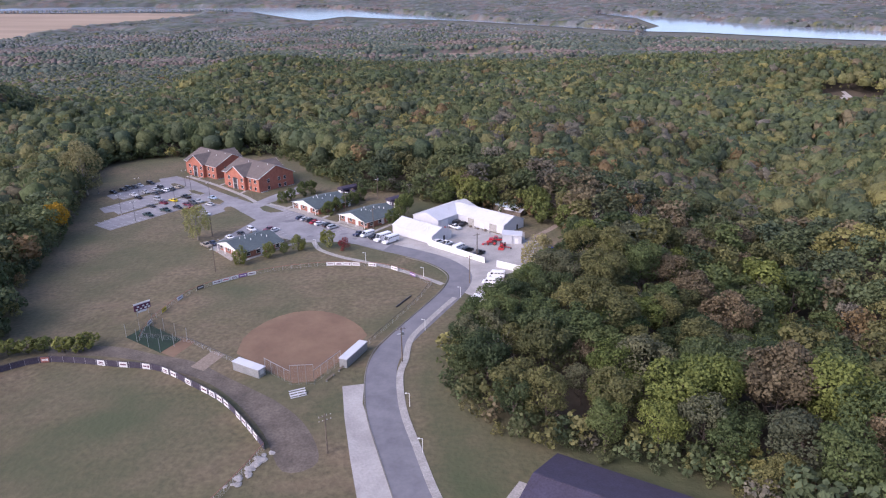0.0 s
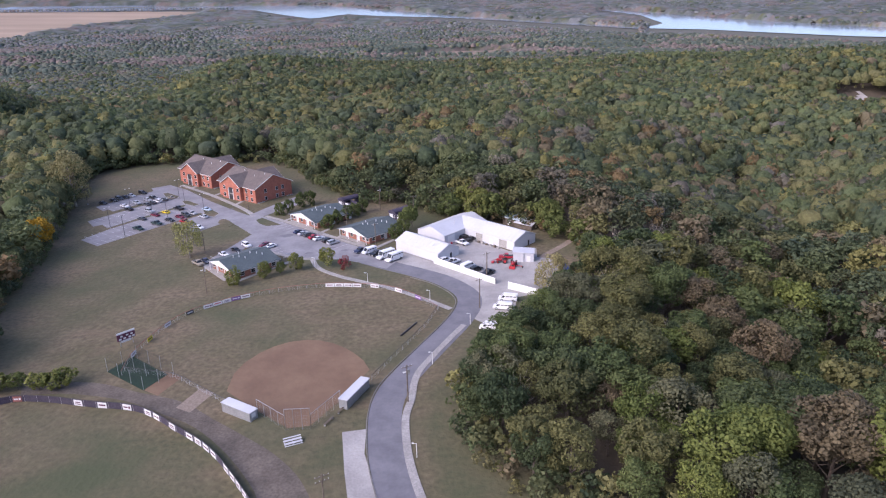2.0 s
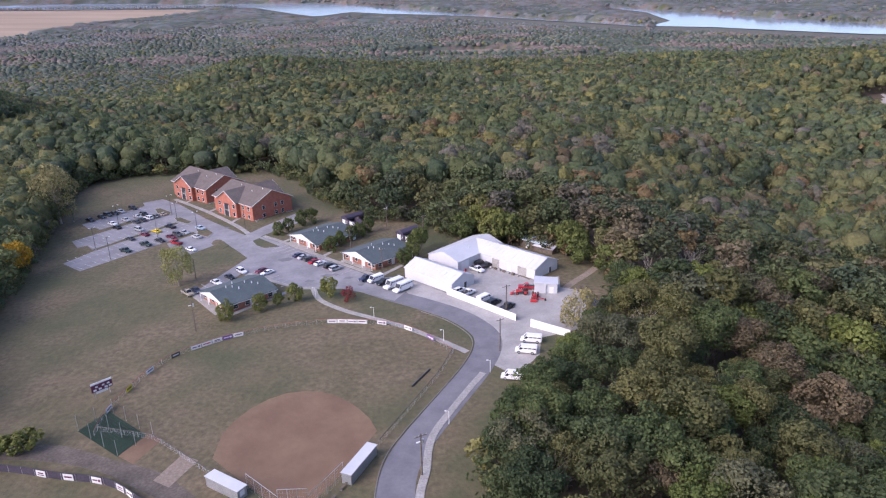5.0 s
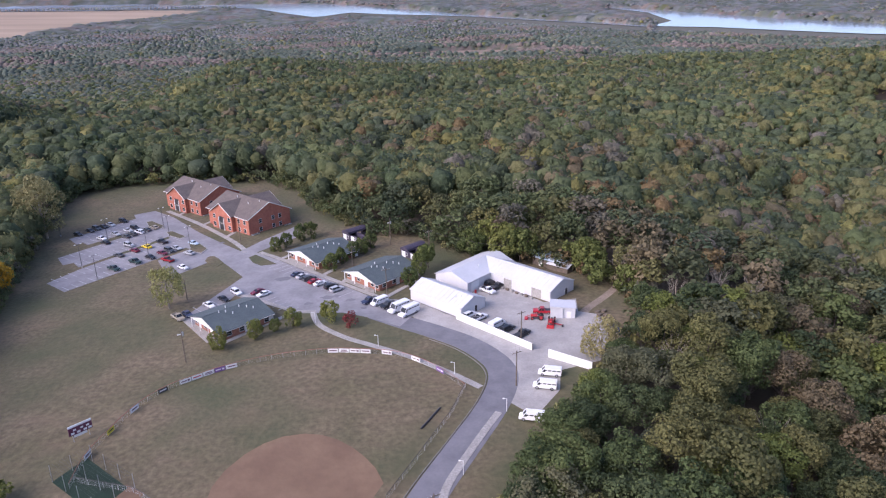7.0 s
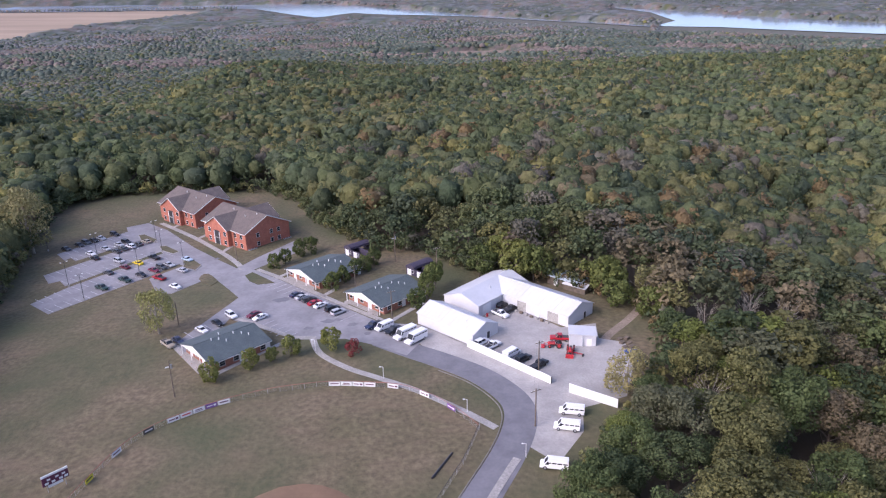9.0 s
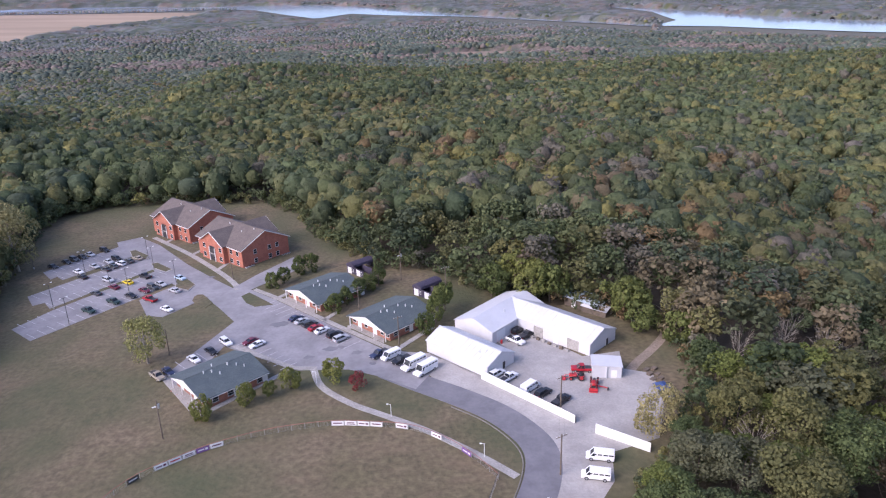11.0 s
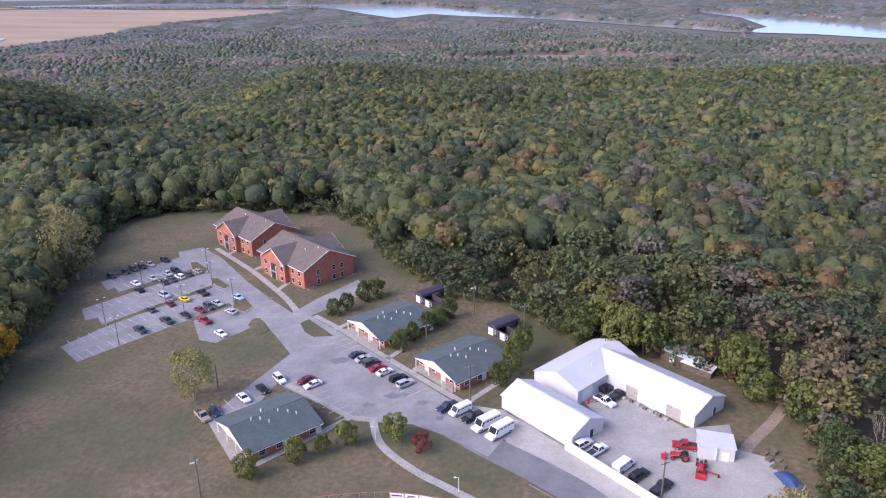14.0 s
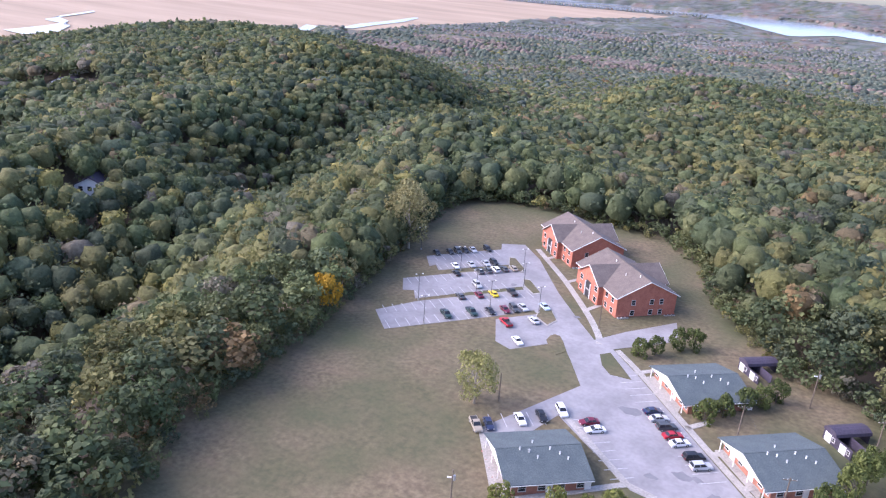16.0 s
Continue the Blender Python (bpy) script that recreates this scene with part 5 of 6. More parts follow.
# batting cage
cage = thing("batting_cage", at(-62.6, 160.6, (0.78, -0.68)), "netted batting cage on dark green turf", "batting cage")
for i in range(4):
    for j in range(3):
        part("pole", rod(bmesh.new(), (i * 4.8 + 0.1, 0.1 + j * 3.7, 0), (i * 4.8 + 0.1, 0.1 + j * 3.7, 3.6), 0.05), STEEL, cage)
bm = bmesh.new()
for i in range(25):
    rod(bm, (i * 0.6, 0.1, 3.5), (i * 0.6, 7.5, 3.5), 0.012, None, 3)
    for yy in (0.1, 3.8, 7.5):
        rod(bm, (i * 0.6, yy, 0.1), (i * 0.6, yy, 3.5), 0.012, None, 3)
for j in range(13):
    rod(bm, (0.1, 0.1 + j * 0.61, 3.5), (14.5, 0.1 + j * 0.61, 3.5), 0.012, None, 3)
part("net", bm, DARK, cage)

# stand, benches and litter round the ball fields
stand = thing("bleacher", at(-18.4, 126.0, (0.94, 0.33)), "small white aluminium bleacher on the grass", "bleacher")
for k in range(3):
    part("seat_plank", boxed(0, 3.4, k * 0.55, k * 0.55 + 0.3, 0.35 + k * 0.3, 0.4 + k * 0.3), SHEET, stand)
    part("foot_plank", boxed(0, 3.4, k * 0.55 - 0.25, k * 0.55 - 0.02, 0.1 + k * 0.28, 0.14 + k * 0.28), SHEET, stand)
for x in (0.2, 1.7, 3.2):
    part("frame", prism(bmesh.new(), [(x - 0.04, -0.1), (x + 0.04, -0.1), (x + 0.04, 0.34), (x - 0.04, 0.34)], 0, 1.4), STEEL, stand)
for x, y, d in ((-11.6, 131.6, (0.5, 0.86)), (-9.2, 135.6, (0.5, 0.86))):
    bn = thing("bench", at(x, y, d), "dark wooden bench beside the foul line", "bench", "benches")
    part("seat", boxed(0, 3.2, -0.2, 0.2, 0.42, 0.48), WOOD, bn)
    for k in (0.3, 2.9):
        part("leg", boxed(k - 0.05, k + 0.05, -0.18, 0.18, -0.1, 0.42), STEEL, bn)


def boulder(x, y, s, mat, label, name="rubble_block"):
    g = random.Random(int(x * 31 + y * 17))
    bm = bmesh.new()
    bmesh.ops.create_icosphere(bm, subdivisions=2, radius=1)
    for v in bm.verts:
        v.co = Vector((v.co.x * s * g.uniform(0.8, 1.25), v.co.y * s * 0.8 * g.uniform(0.8, 1.2), v.co.z * s * 0.22 * g.uniform(0.7, 1.2)))
    ob = part(name, bm, mat)
    ob.matrix_basis = at(x, y, (g.uniform(-1, 1), g.uniform(-1, 1))) @ Matrix.Translation((0, 0, s * 0.12))
    tagged(ob, label, "rubble", "broken concrete by the fence")


for k in range(22):
    u = k / 21
    boulder(-20.6 - 4.5 * u + random.uniform(-1.1, 1.1), 107.5 - 9 * u + random.uniform(-0.6, 0.6), random.uniform(0.35, 0.95), CONCRETE, "pale broken concrete slab by the fence")

# ---- poles, lamps and wires ----


def utility_pole(x, y, h, label, arms=1, turn=(1, 0.2), box_on=False):
    ob = thing("utility_pole", at(x, y, turn), label, "pole", "utility poles")
    part("shaft", rod(bmesh.new(), (0, 0, -0.8), (0.02, 0.03, h), 0.17, 0.11, 8), WOOD, ob)
    for k in range(arms):
        arm = part("crossarm", boxed(-1.2, 1.2, -0.06, 0.06, h - 0.5 - k * 0.9, h - 0.38 - k * 0.9), WOOD, ob)
        for u in (-1.1, -0.4, 0.4, 1.1):
            part("insulator", rod(bmesh.new(), (u, 0, h - 0.38 - k * 0.9), (u, 0, h - 0.2 - k * 0.9), 0.05, 0.03), LAMP, arm)
    if box_on:
        part("transformer", rod(bmesh.new(), (0.32, 0, h - 2.0), (0.32, 0, h - 1.1), 0.24, 0.24, 10), STEEL, ob)
        part("lamp", boxed(-0.9, -0.15, -0.12, 0.12, h - 1.6, h - 1.45), LAMP, ob)
    return ob


for x, y, h, arms, tr in ((-9.5, 106.2, 8.2, 2, False), (4.9, 138.2, 8.5, 1, True), (25.2, 181, 8.4, 1, False), (-52.6, 286.5, 8.5, 0, False), (-49.8, 202.6, 9.0, 0, True), (-58.6, 238.8, 7.0, 0, False),
                          (-12.4, 252.0, 9.0, 1, False), (-0.8, 276, 9.5, 0, True), (29.9, 200.9, 8.0, 1, False), (11.5, 262, 9.0, 1, False), (-2.2, 233.2, 8.5, 1, False)):
    utility_pole(x, y, h, "weathered wooden utility pole", arms, (0.9, 0.43), tr)


def lot_lamp(x, y, h=8.0):
    ob = thing("street_lamp", at(x, y, tuple(LX)), "tall thin steel lamp post in the parking lot", "lamp post", "parking lot lamps")
    part("base", rod(bmesh.new(), (0, 0, -0.3), (0, 0, 0.6), 0.25, 0.25, 8), CONCRETE, ob)
    part("post", rod(bmesh.new(), (0, 0, 0.6), (0, 0, h), 0.09, 0.06, 8), DARK, ob)
    for s in (-1, 1):
        arm = part("arm", rod(bmesh.new(), (0, 0, h - 0.1), (s * 0.8, 0, h), 0.04), DARK, ob)
        part("lamp_head", boxed(min(s * 0.7, s * 1.2), max(s * 0.7, s * 1.2), -0.18, 0.18, h - 0.05, h + 0.1, 0.03), LAMP, arm)


for x, y in ((-92, 261.8), (-101.2, 273.6), (-89.6, 286.4), (-82.5, 281.6), (-80.6, 300), (-69.6, 285.8), (-102.8, 300.9), (-122.9, 309.5), (-85.9, 311.4)):
    lot_lamp(x, y)


def path_lamp(x, y, toward):
    ob = thing("path_lamp", at(x, y, toward), "short white lamp post beside the path", "lamp post", "path lamps")
    part("post", rod(bmesh.new(), (0, 0, -0.3), (0, 0, 3.0), 0.06, 0.05, 8), WHITE, ob)
    arm = part("arm", rod(bmesh.new(), (0, 0, 2.95), (0.6, 0, 3.05), 0.035), WHITE, ob)
    part("lamp_head", boxed(0.45, 0.85, -0.14, 0.14, 2.95, 3.1, 0.03), LAMP, arm)


for x, y in ((-20.9, 219.3), (-4.4, 203.6), (12.6, 187.8), (7.5, 104.1), (5.8, 119.6), (10.9, 153), (21.6, 171.6)):
    path_lamp(x, y, (-1, 0.1))


def wire(points, sag):
    cu = bpy.data.curves.new("overhead_wire", "CURVE")
    cu.dimensions, cu.bevel_depth, cu.bevel_resolution = "3D", 0.012, 0
    sp = cu.splines.new("POLY")
    n = 12
    sp.points.add(n)
    a, b = Vector(points[0]), Vector(points[1])
    for i in range(n + 1):
        u = i / n
        p = a.lerp(b, u) - Vector((0, 0, sag * 4 * u * (1 - u)))
        sp.points[i].co = (*p, 1)
    cu.materials.append(DARK)
    ob = new("overhead_wire", cu)
    tagged(ob, "thin dark overhead wire between wooden poles", "wire", "overhead wires")


for a, b in (((-2.2, 233.2, 8.0), (-12.4, 252, 8.4)), ((-12.4, 252, 8.4), (-0.8, 276, 9.0)), ((-0.8, 276, 9.0), (11.5, 262, 8.8)), ((11.5, 262, 8.8), (33, 244, 9)), ((29.9, 200.9, 7.9), (25.2, 181, 8.3))):
    for k in (-0.9, 0.9):
        wire((Vector(a) + U * k * 0.6, Vector(b) + U * k * 0.6), 0.7)

# ---- timber, tarpaulin and small things in the yard ----
for k in range(6):
    x, y = 52.2 + (k % 2) * 1.7, 209.6 + (k // 2) * 2.0
    pal = thing("pallet_stack", at(x, y, (0.8, 0.6)), "stack of weathered wooden pallets at the yard's edge", "pallets", "pallet stacks")
    for z in range(2 + k % 3):
        part("pallet", boxed(-0.6, 0.6, -0.5, 0.5, z * 0.16 - 0.05, z * 0.16 + 0.08), WOOD, pal)
tarp = bmesh.new()
bmesh.ops.create_grid(tarp, x_segments=14, y_segments=8, size=1)
for v in tarp.verts:
    e = max(abs(v.co.x), abs(v.co.y))
    v.co = Vector((v.co.x * 3.2, v.co.y * 1.3, (1 - e ** 3) * 1.25 + 0.15 * noise.noise(v.co * 4)))
tp = part("tarpaulin", tarp, BLUETARP)
tp.matrix_basis = at(53.3, 205.0, (0.2, -0.98))
tagged(tp, "crumpled blue tarpaulin over a heap in the yard", "tarpaulin")
for x, y, c in ((22.6, 231.4, "red"), (24.8, 238.2, "blue")):
    bn = part("barrel", rod(bmesh.new(), (0, 0, -0.02), (0, 0, 0.9), 0.3, 0.3, 12), REDSTEEL if c == "red" else BLUETARP)
    bn.matrix_basis = at(x, y, (1, 0))
    tagged(bn, f"{c} steel barrel beside the barn wall", "barrel")
for k in range(7):
    x, y = 30.5 + 1.1 * k, 233.0 - 1.35 * k
    cr = part("crate", boxed(-0.45, 0.45, -0.3, 0.3, -0.05, 0.5 + 0.12 * (k % 3), 0.02), WOOD if k % 2 else CONCRETE)
    cr.matrix_basis = at(x, y, U)
    tagged(cr, "scuffed storage crate along the barn wall", "crate", "crates along the barn")
# log bench and stones before the lodge porch
for k in range(5):
    boulder(-53.2 + 1.7 * k, 221.2 - 2.0 * k, 0.4, CLAY, "reddish planter by the lodge porch", "planter")
net = thing("culvert_net", at(4.2, 167.8, (0.52, 0.85)), "dark netting roll along the ditch", "netting")
part("roll", rod(bmesh.new(), (0, 0, 0.2), (8, 0, 0.2), 0.22, 0.22, 8), DARK, net)

# ---- woodland ----
rng = np.random.default_rng(7)


def crown_cards(n, size, seed, lobes=9, squash=0.8):
    """Leaf clumps on the lobes of a crown of radius 1, as loose four-cornered flakes."""
    g = np.random.default_rng(seed)
    lobes = lobes * 2 + 4
    c = g.normal(size=(lobes, 3))
    c[:, 2] = c[:, 2] * 0.8 + 0.25
    c /= np.linalg.norm(c, axis=1)[:, None]
    c *= g.uniform(0.5, 0.78, lobes)[:, None]
    rb = g.uniform(0.2, 0.36, lobes)
    c[0], rb[0] = (0, 0, 0.0), 0.66
    share_of = np.r_[0.8, rb[1:] ** 2 * 9]
    pick = g.choice(lobes, n * 3, p=share_of / share_of.sum())
    d = g.normal(size=(n * 3, 3))
    d[:, 2] = d[:, 2] * 0.95 + 0.22
    d += c[pick] * 0.7
    d /= np.linalg.norm(d, axis=1)[:, None]
    p = c[pick] + d * (rb[pick] * g.uniform(0.72, 1.1, n * 3))[:, None]
    # keep the flakes that no other lobe swallows
    deep = np.linalg.norm(p[:, None] - c[None], axis=2) - rb[None] * 0.85
    keep = np.where(deep.min(1) > -0.12)[0]
    keep = keep[:n] if len(keep) >= n else np.resize(keep, n)
    p, d = p[keep], d[keep]
    w = d + g.normal(size=(n, 3)) * 0.45
    w /= np.linalg.norm(w, axis=1)[:, None]
    a = np.cross(w, g.normal(size=(n, 3)))
    a /= np.linalg.norm(a, axis=1)[:, None]
    b = np.cross(w, a)
    s = size * g.uniform(0.6, 1.25, n)[:, None]
    out = np.empty((n, 4, 3))
    for k, (u, v) in enumerate(((-1, -0.7), (0.8, -1), (1, 0.8), (-0.7, 1))):
        out[:, k] = p + s * 0.5 * (a * (u + g.uniform(-0.35, 0.35, (n, 1))) + b * (v + g.uniform(-0.35, 0.35, (n, 1)))) + w * g.uniform(-0.12, 0.12, (n, 1)) * s
    out[:, :, 2] *= squash
    return out


def crown_dome(seg, rows, seed, lobes):
    """A lumpy closed crown of radius about 1, as corners and triangles."""
    g = np.random.default_rng(seed)
    k = g.normal(size=(lobes, 3))
    k[:, 2] = np.abs(k[:, 2]) * 0.9
    k /= np.linalg.norm(k, axis=1)[:, None]
    push = g.uniform(0.2, 0.42, lobes)
    d = [(0.0, 0.0, 1.0)]
    for i in range(1, rows + 1):
        phi = i / rows * 2.1
        for j in range(seg):
            w = (j + 0.5 * (i % 2) + g.uniform(-0.2, 0.2)) / seg * 2 * np.pi
            d.append((np.sin(phi) * np.cos(w), np.sin(phi) * np.sin(w), np.cos(phi)))
    d = np.array(d)
    away = np.arccos(np.clip(d @ k.T, -1, 1))
    r = 0.7 + (push * np.exp(-(away / 0.5) ** 2)).max(1) + g.uniform(-0.05, 0.05, len(d))
    tri = [(0, 1 + j, 1 + (j + 1) % seg) for j in range(seg)]
    for i in range(rows - 1):
        p, q = 1 + i * seg, 1 + (i + 1) * seg
        for j in range(seg):
            j2 = (j + 1) % seg
            tri += [(p + j, q + j, q + j2), (p + j, q + j2, p + j2)]
    return d * r[:, None], np.array(tri)


# the last four are for far trees, greyed and paled in place of haze
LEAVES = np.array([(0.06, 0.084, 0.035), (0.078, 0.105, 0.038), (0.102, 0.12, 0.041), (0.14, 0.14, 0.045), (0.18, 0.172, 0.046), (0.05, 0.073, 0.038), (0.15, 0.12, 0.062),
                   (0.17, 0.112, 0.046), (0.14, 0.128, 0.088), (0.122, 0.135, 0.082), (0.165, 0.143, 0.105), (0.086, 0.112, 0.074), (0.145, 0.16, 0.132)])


def leaf_colours(x, y):
    """A leaf colour for each tree: oaks in green and olive, turning groups in yellow and rust, drab tones far off with
    haze put into the colour.
    """
    n = len(x)
    r = np.hypot(x, y - 90)
    w = np.repeat(np.array([0.2, 0.24, 0.2, 0.12, 0.035, 0.13, 0.035, 0.012, 0.03, 0, 0, 0, 0])[:, None], n, 1)
    turn = np.exp(-(((x - 120) / 60) ** 2 + ((y - 330) / 70) ** 2)) + 0.8 * np.exp(-(((x - 75) / 30) ** 2 + ((y - 235) / 30) ** 2))
    w[7] += 0.12 * turn
    w[6] += 0.3 * turn
    w[8] += 0.2 * turn
    warm = np.clip(np.sin(x / 61 + 2) * np.sin(y / 83 + 1), 0, 1)
    w[3] += 0.3 * warm
    w[4] += 0.06 * warm
    dark = step(-90, -200, x) * (1 - step(700, 1100, r))
    w[[0, 5]] += 0.12 * dark
    # haze painted by distance: far trees take the drab, paler leaf colours
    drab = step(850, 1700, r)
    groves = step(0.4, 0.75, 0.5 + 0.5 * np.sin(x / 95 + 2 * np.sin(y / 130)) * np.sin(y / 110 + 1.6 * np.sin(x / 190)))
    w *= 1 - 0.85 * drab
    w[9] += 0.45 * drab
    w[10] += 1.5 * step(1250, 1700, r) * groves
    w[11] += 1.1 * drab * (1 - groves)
    # beyond the valley the palest grey-green prevails, again as haze
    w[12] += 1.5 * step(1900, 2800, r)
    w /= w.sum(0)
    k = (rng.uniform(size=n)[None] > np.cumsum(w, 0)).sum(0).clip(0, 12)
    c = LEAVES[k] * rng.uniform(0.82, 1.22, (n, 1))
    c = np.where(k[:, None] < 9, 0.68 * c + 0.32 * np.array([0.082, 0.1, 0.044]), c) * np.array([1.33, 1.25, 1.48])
    # stands of lighter and darker trees
    stand = np.sin(x / 23 + 2 * np.sin(y / 41)) * np.sin(y / 29 + 1.7 * np.sin(x / 37)) + 0.7 * np.sin(x / 71 + 1.3 * np.sin(y / 97)) * np.sin(y / 83 + 2)
    c = c * (1 + 0.13 * stand)[:, None]
    return (c + rng.normal(0, 0.002, (n, 3))).clip(0.015, 0.5)


def scatter(spacing, keep, x0, x1, y0, y1):
    """Loose, uneven points at about that spacing, where keep says so."""
    xs, ys = np.meshgrid(np.arange(x0, x1, spacing), np.arange(y0, y1, spacing * 0.87))
    xs = xs + (np.arange(xs.shape[0])[:, None] % 2) * spacing / 2
    x = (xs + rng.uniform(-0.38, 0.38, xs.shape) * spacing).ravel()
    y = (ys + rng.uniform(-0.38, 0.38, ys.shape) * spacing).ravel()
    ok = keep(x, y)
    return x[ok], y[ok]


def far_off(x, y):
    """Metres from the line of flight."""
    u = np.clip(y / 117, 0, 1)
    return np.hypot(x + 4 * u, y - 117 * u)


def ahead(x, y):
    a = np.degrees(np.arctan2(x, y + 60))
    return (a > -66) & (a < 46)


def open_land(x, y):
    """Glades, crop land, water and house plots among the woods."""
    glade = ((x - 200) / 205) ** 2 + ((y - 1780) / 105) ** 2 < 1
    plots = np.zeros(np.shape(x), bool)
    for px, py, w, h in PLOTS:
        plots |= ((x - px) / w) ** 2 + ((y - py) / h) ** 2 < 1
    wet = np.zeros(np.shape(x), bool)
    r = np.hypot(x, y - 90)
    for a, b in WATERS:
        for away in (0, 50, 110, 170, 230, 300):
            wet |= within(a + b[::-1], x * (1 + away / r), (y - 90) * (1 + away / r) + 90)
    return glade | plots | wet | within(CROP_LAND, x, y)


def grow(name, x, y, radius, cards, size, variants, label, sink=0.0, lobes=9):
    """One mesh of many trees."""
    z = height(x, y)
    n = len(x)
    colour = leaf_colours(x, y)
    pick = rng.integers(0, variants, n)
    spin = rng.uniform(0, 2 * np.pi, n)
    verts, leaf = [], []
    for k in range(variants):
        i = np.where(pick == k)[0]
        c = crown_cards(cards, size, 100 + k, lobes).reshape(-1, 3)
        co, si, R = np.cos(spin[i])[:, None], np.sin(spin[i])[:, None], radius[i][:, None]
        X = (c[:, 0] * co - c[:, 1] * si) * R + x[i][:, None]
        Y = (c[:, 0] * si + c[:, 1] * co) * R + y[i][:, None]
        Z = c[:, 2] * np.minimum(R * 1.1, 7.0) + (z[i] + np.minimum(radius[i] * 1.4 + 3.2, 10.5) - sink - 3.2 * (1 - step(3, 13, outside(x[i], y[i]))) * (sink < 3))[:, None]
        verts.append(np.stack([X, Y, Z], -1).reshape(-1, 3))
        leaf.append(np.repeat(colour[i], len(c), 0))
    verts, leaf = np.concatenate(verts), np.concatenate(leaf)
    me = quick_mesh(name, verts, np.arange(len(verts)).reshape(-1, 4), LEAF, leaf)
    return tagged(new(name, me), label, "trees", kind="stuff")


def grow_domes(name, x, y, radius, seg, rows, lobes, variants, label, sink=0.0, flakes=0, size=0.3, flat_top=1.0):
    """One mesh of many closed crowns, with loose flakes of leaves about them where they are near enough."""
    z = height(x, y)
    n = len(x)
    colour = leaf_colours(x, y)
    pick, spin = rng.integers(0, variants, n), rng.uniform(0, 2 * np.pi, n)
    tall = rng.uniform(0.85, 1.2, n)
    verts, tris, leaf, base = [], [], [], 0
    for k in range(variants):
        i = np.where(pick == k)[0]
        c, tri = crown_dome(seg, rows, 300 + k, lobes)
        c = c * (0.84 if flakes else 0.95)
        if flakes:
            fl = crown_cards(flakes, size, 500 + k, lobes, 1.0).reshape(-1, 3) * 1.02
            q = np.arange(len(fl)).reshape(-1, 4) + len(c)
            tri = np.concatenate([tri, q[:, :3], q[:, [0, 2, 3]]])
            c = np.concatenate([c, fl])
        co, si, R = np.cos(spin[i])[:, None], np.sin(spin[i])[:, None], radius[i][:, None]
        X = (c[:, 0] * co - c[:, 1] * si) * R + x[i][:, None]
        Y = (c[:, 0] * si + c[:, 1] * co) * R + y[i][:, None]
        Z = c[:, 2] * np.minimum(R * 1.1, 7.5) * flat_top * tall[i][:, None] + (z[i] + np.minimum(radius[i] * 1.3 + 3, 10) - sink - 3.2 * (1 - step(3, 13, outside(x[i], y[i]))))[:, None]
        verts.append(np.stack([X, Y, Z], -1).reshape(-1, 3))
        tris.append((tri[None] + (np.arange(len(i)) * len(c))[:, None, None]).reshape(-1, 3) + base)
        base += len(i) * len(c)
        leaf.append(np.repeat(colour[i], len(c), 0))
    me = quick_mesh(name, np.concatenate(verts), np.concatenate(tris), CROWN, np.concatenate(leaf))
    me.shade_smooth()
    return tagged(new(name, me), label, "trees", kind="stuff")


def woods(lo, hi, edge):
    def keep(x, y):
        d = far_off(x, y)
        return (d >= lo) & (d < hi) & ahead(x, y) & (outside(x, y) > edge) & ~open_land(x, y)
    return keep


def hollow(x, y):
    """Thin, leafless woods with bare brown ground beside the yard."""
    deep = np.exp(-((x - 86) / 22) ** 2 - ((y - 211) / 13) ** 2) + np.exp(-((x - 69) / 13) ** 2 - ((y - 264) / 9) ** 2)
    return deep * 1.25 > 0.35 + 0.65 * np.abs(np.sin(x * 12.9 + y * 78.2))


# the nearest trees of the wood's edge, each a thing of its own
GREENS = [("dark green broadleaf tree in full leaf", (0.07, 0.1, 0.046), 9), ("mid-green broadleaf tree in full leaf", (0.1, 0.138, 0.054), 9),
          ("olive broadleaf tree turning in early autumn", (0.135, 0.145, 0.06), 8), ("yellow-green broadleaf tree in early autumn", (0.15, 0.19, 0.054), 8),
          ("brownish tree with dry autumn leaves", (0.165, 0.142, 0.088), 7), ("grey-green tree with thin foliage", (0.12, 0.135, 0.08), 7)]


def trunk_mesh(tall, r, limbs, seed, spread=0.45, start=0.35):
    g = random.Random(seed)
    bm = bmesh.new()
    p, lean = Vector((0, 0, -0.6)), Vector((g.uniform(-0.06, 0.06), g.uniform(-0.06, 0.06), 1))
    q = p + lean * (tall * 0.55 + 0.6)
    rod(bm, p, q, r, r * 0.6, 7)
    tip = q + Vector((g.uniform(-0.3, 0.3), g.uniform(-0.3, 0.3), tall * 0.3))
    rod(bm, q, tip, r * 0.6, r * 0.15, 5)
    for i in range(limbs):
        a = p.lerp(q, g.uniform(start, 1.0))
        w = g.uniform(0, 6.28)
        k = tall * g.uniform(0.22, 0.42)
        b = a + Vector((math.cos(w) * k * spread * 1.6, math.sin(w) * k * spread * 1.6, k * 0.8))
        rod(bm, a, b, r * 0.38, r * 0.16, 5)
        for j in range(2):
            c = a.lerp(b, g.uniform(0.5, 1))
            e = c + Vector((g.uniform(-1, 1), g.uniform(-1, 1), g.uniform(0.3, 1))) * k * 0.45
            rod(bm, c, e, r * 0.16, r * 0.04, 4)
    return bm


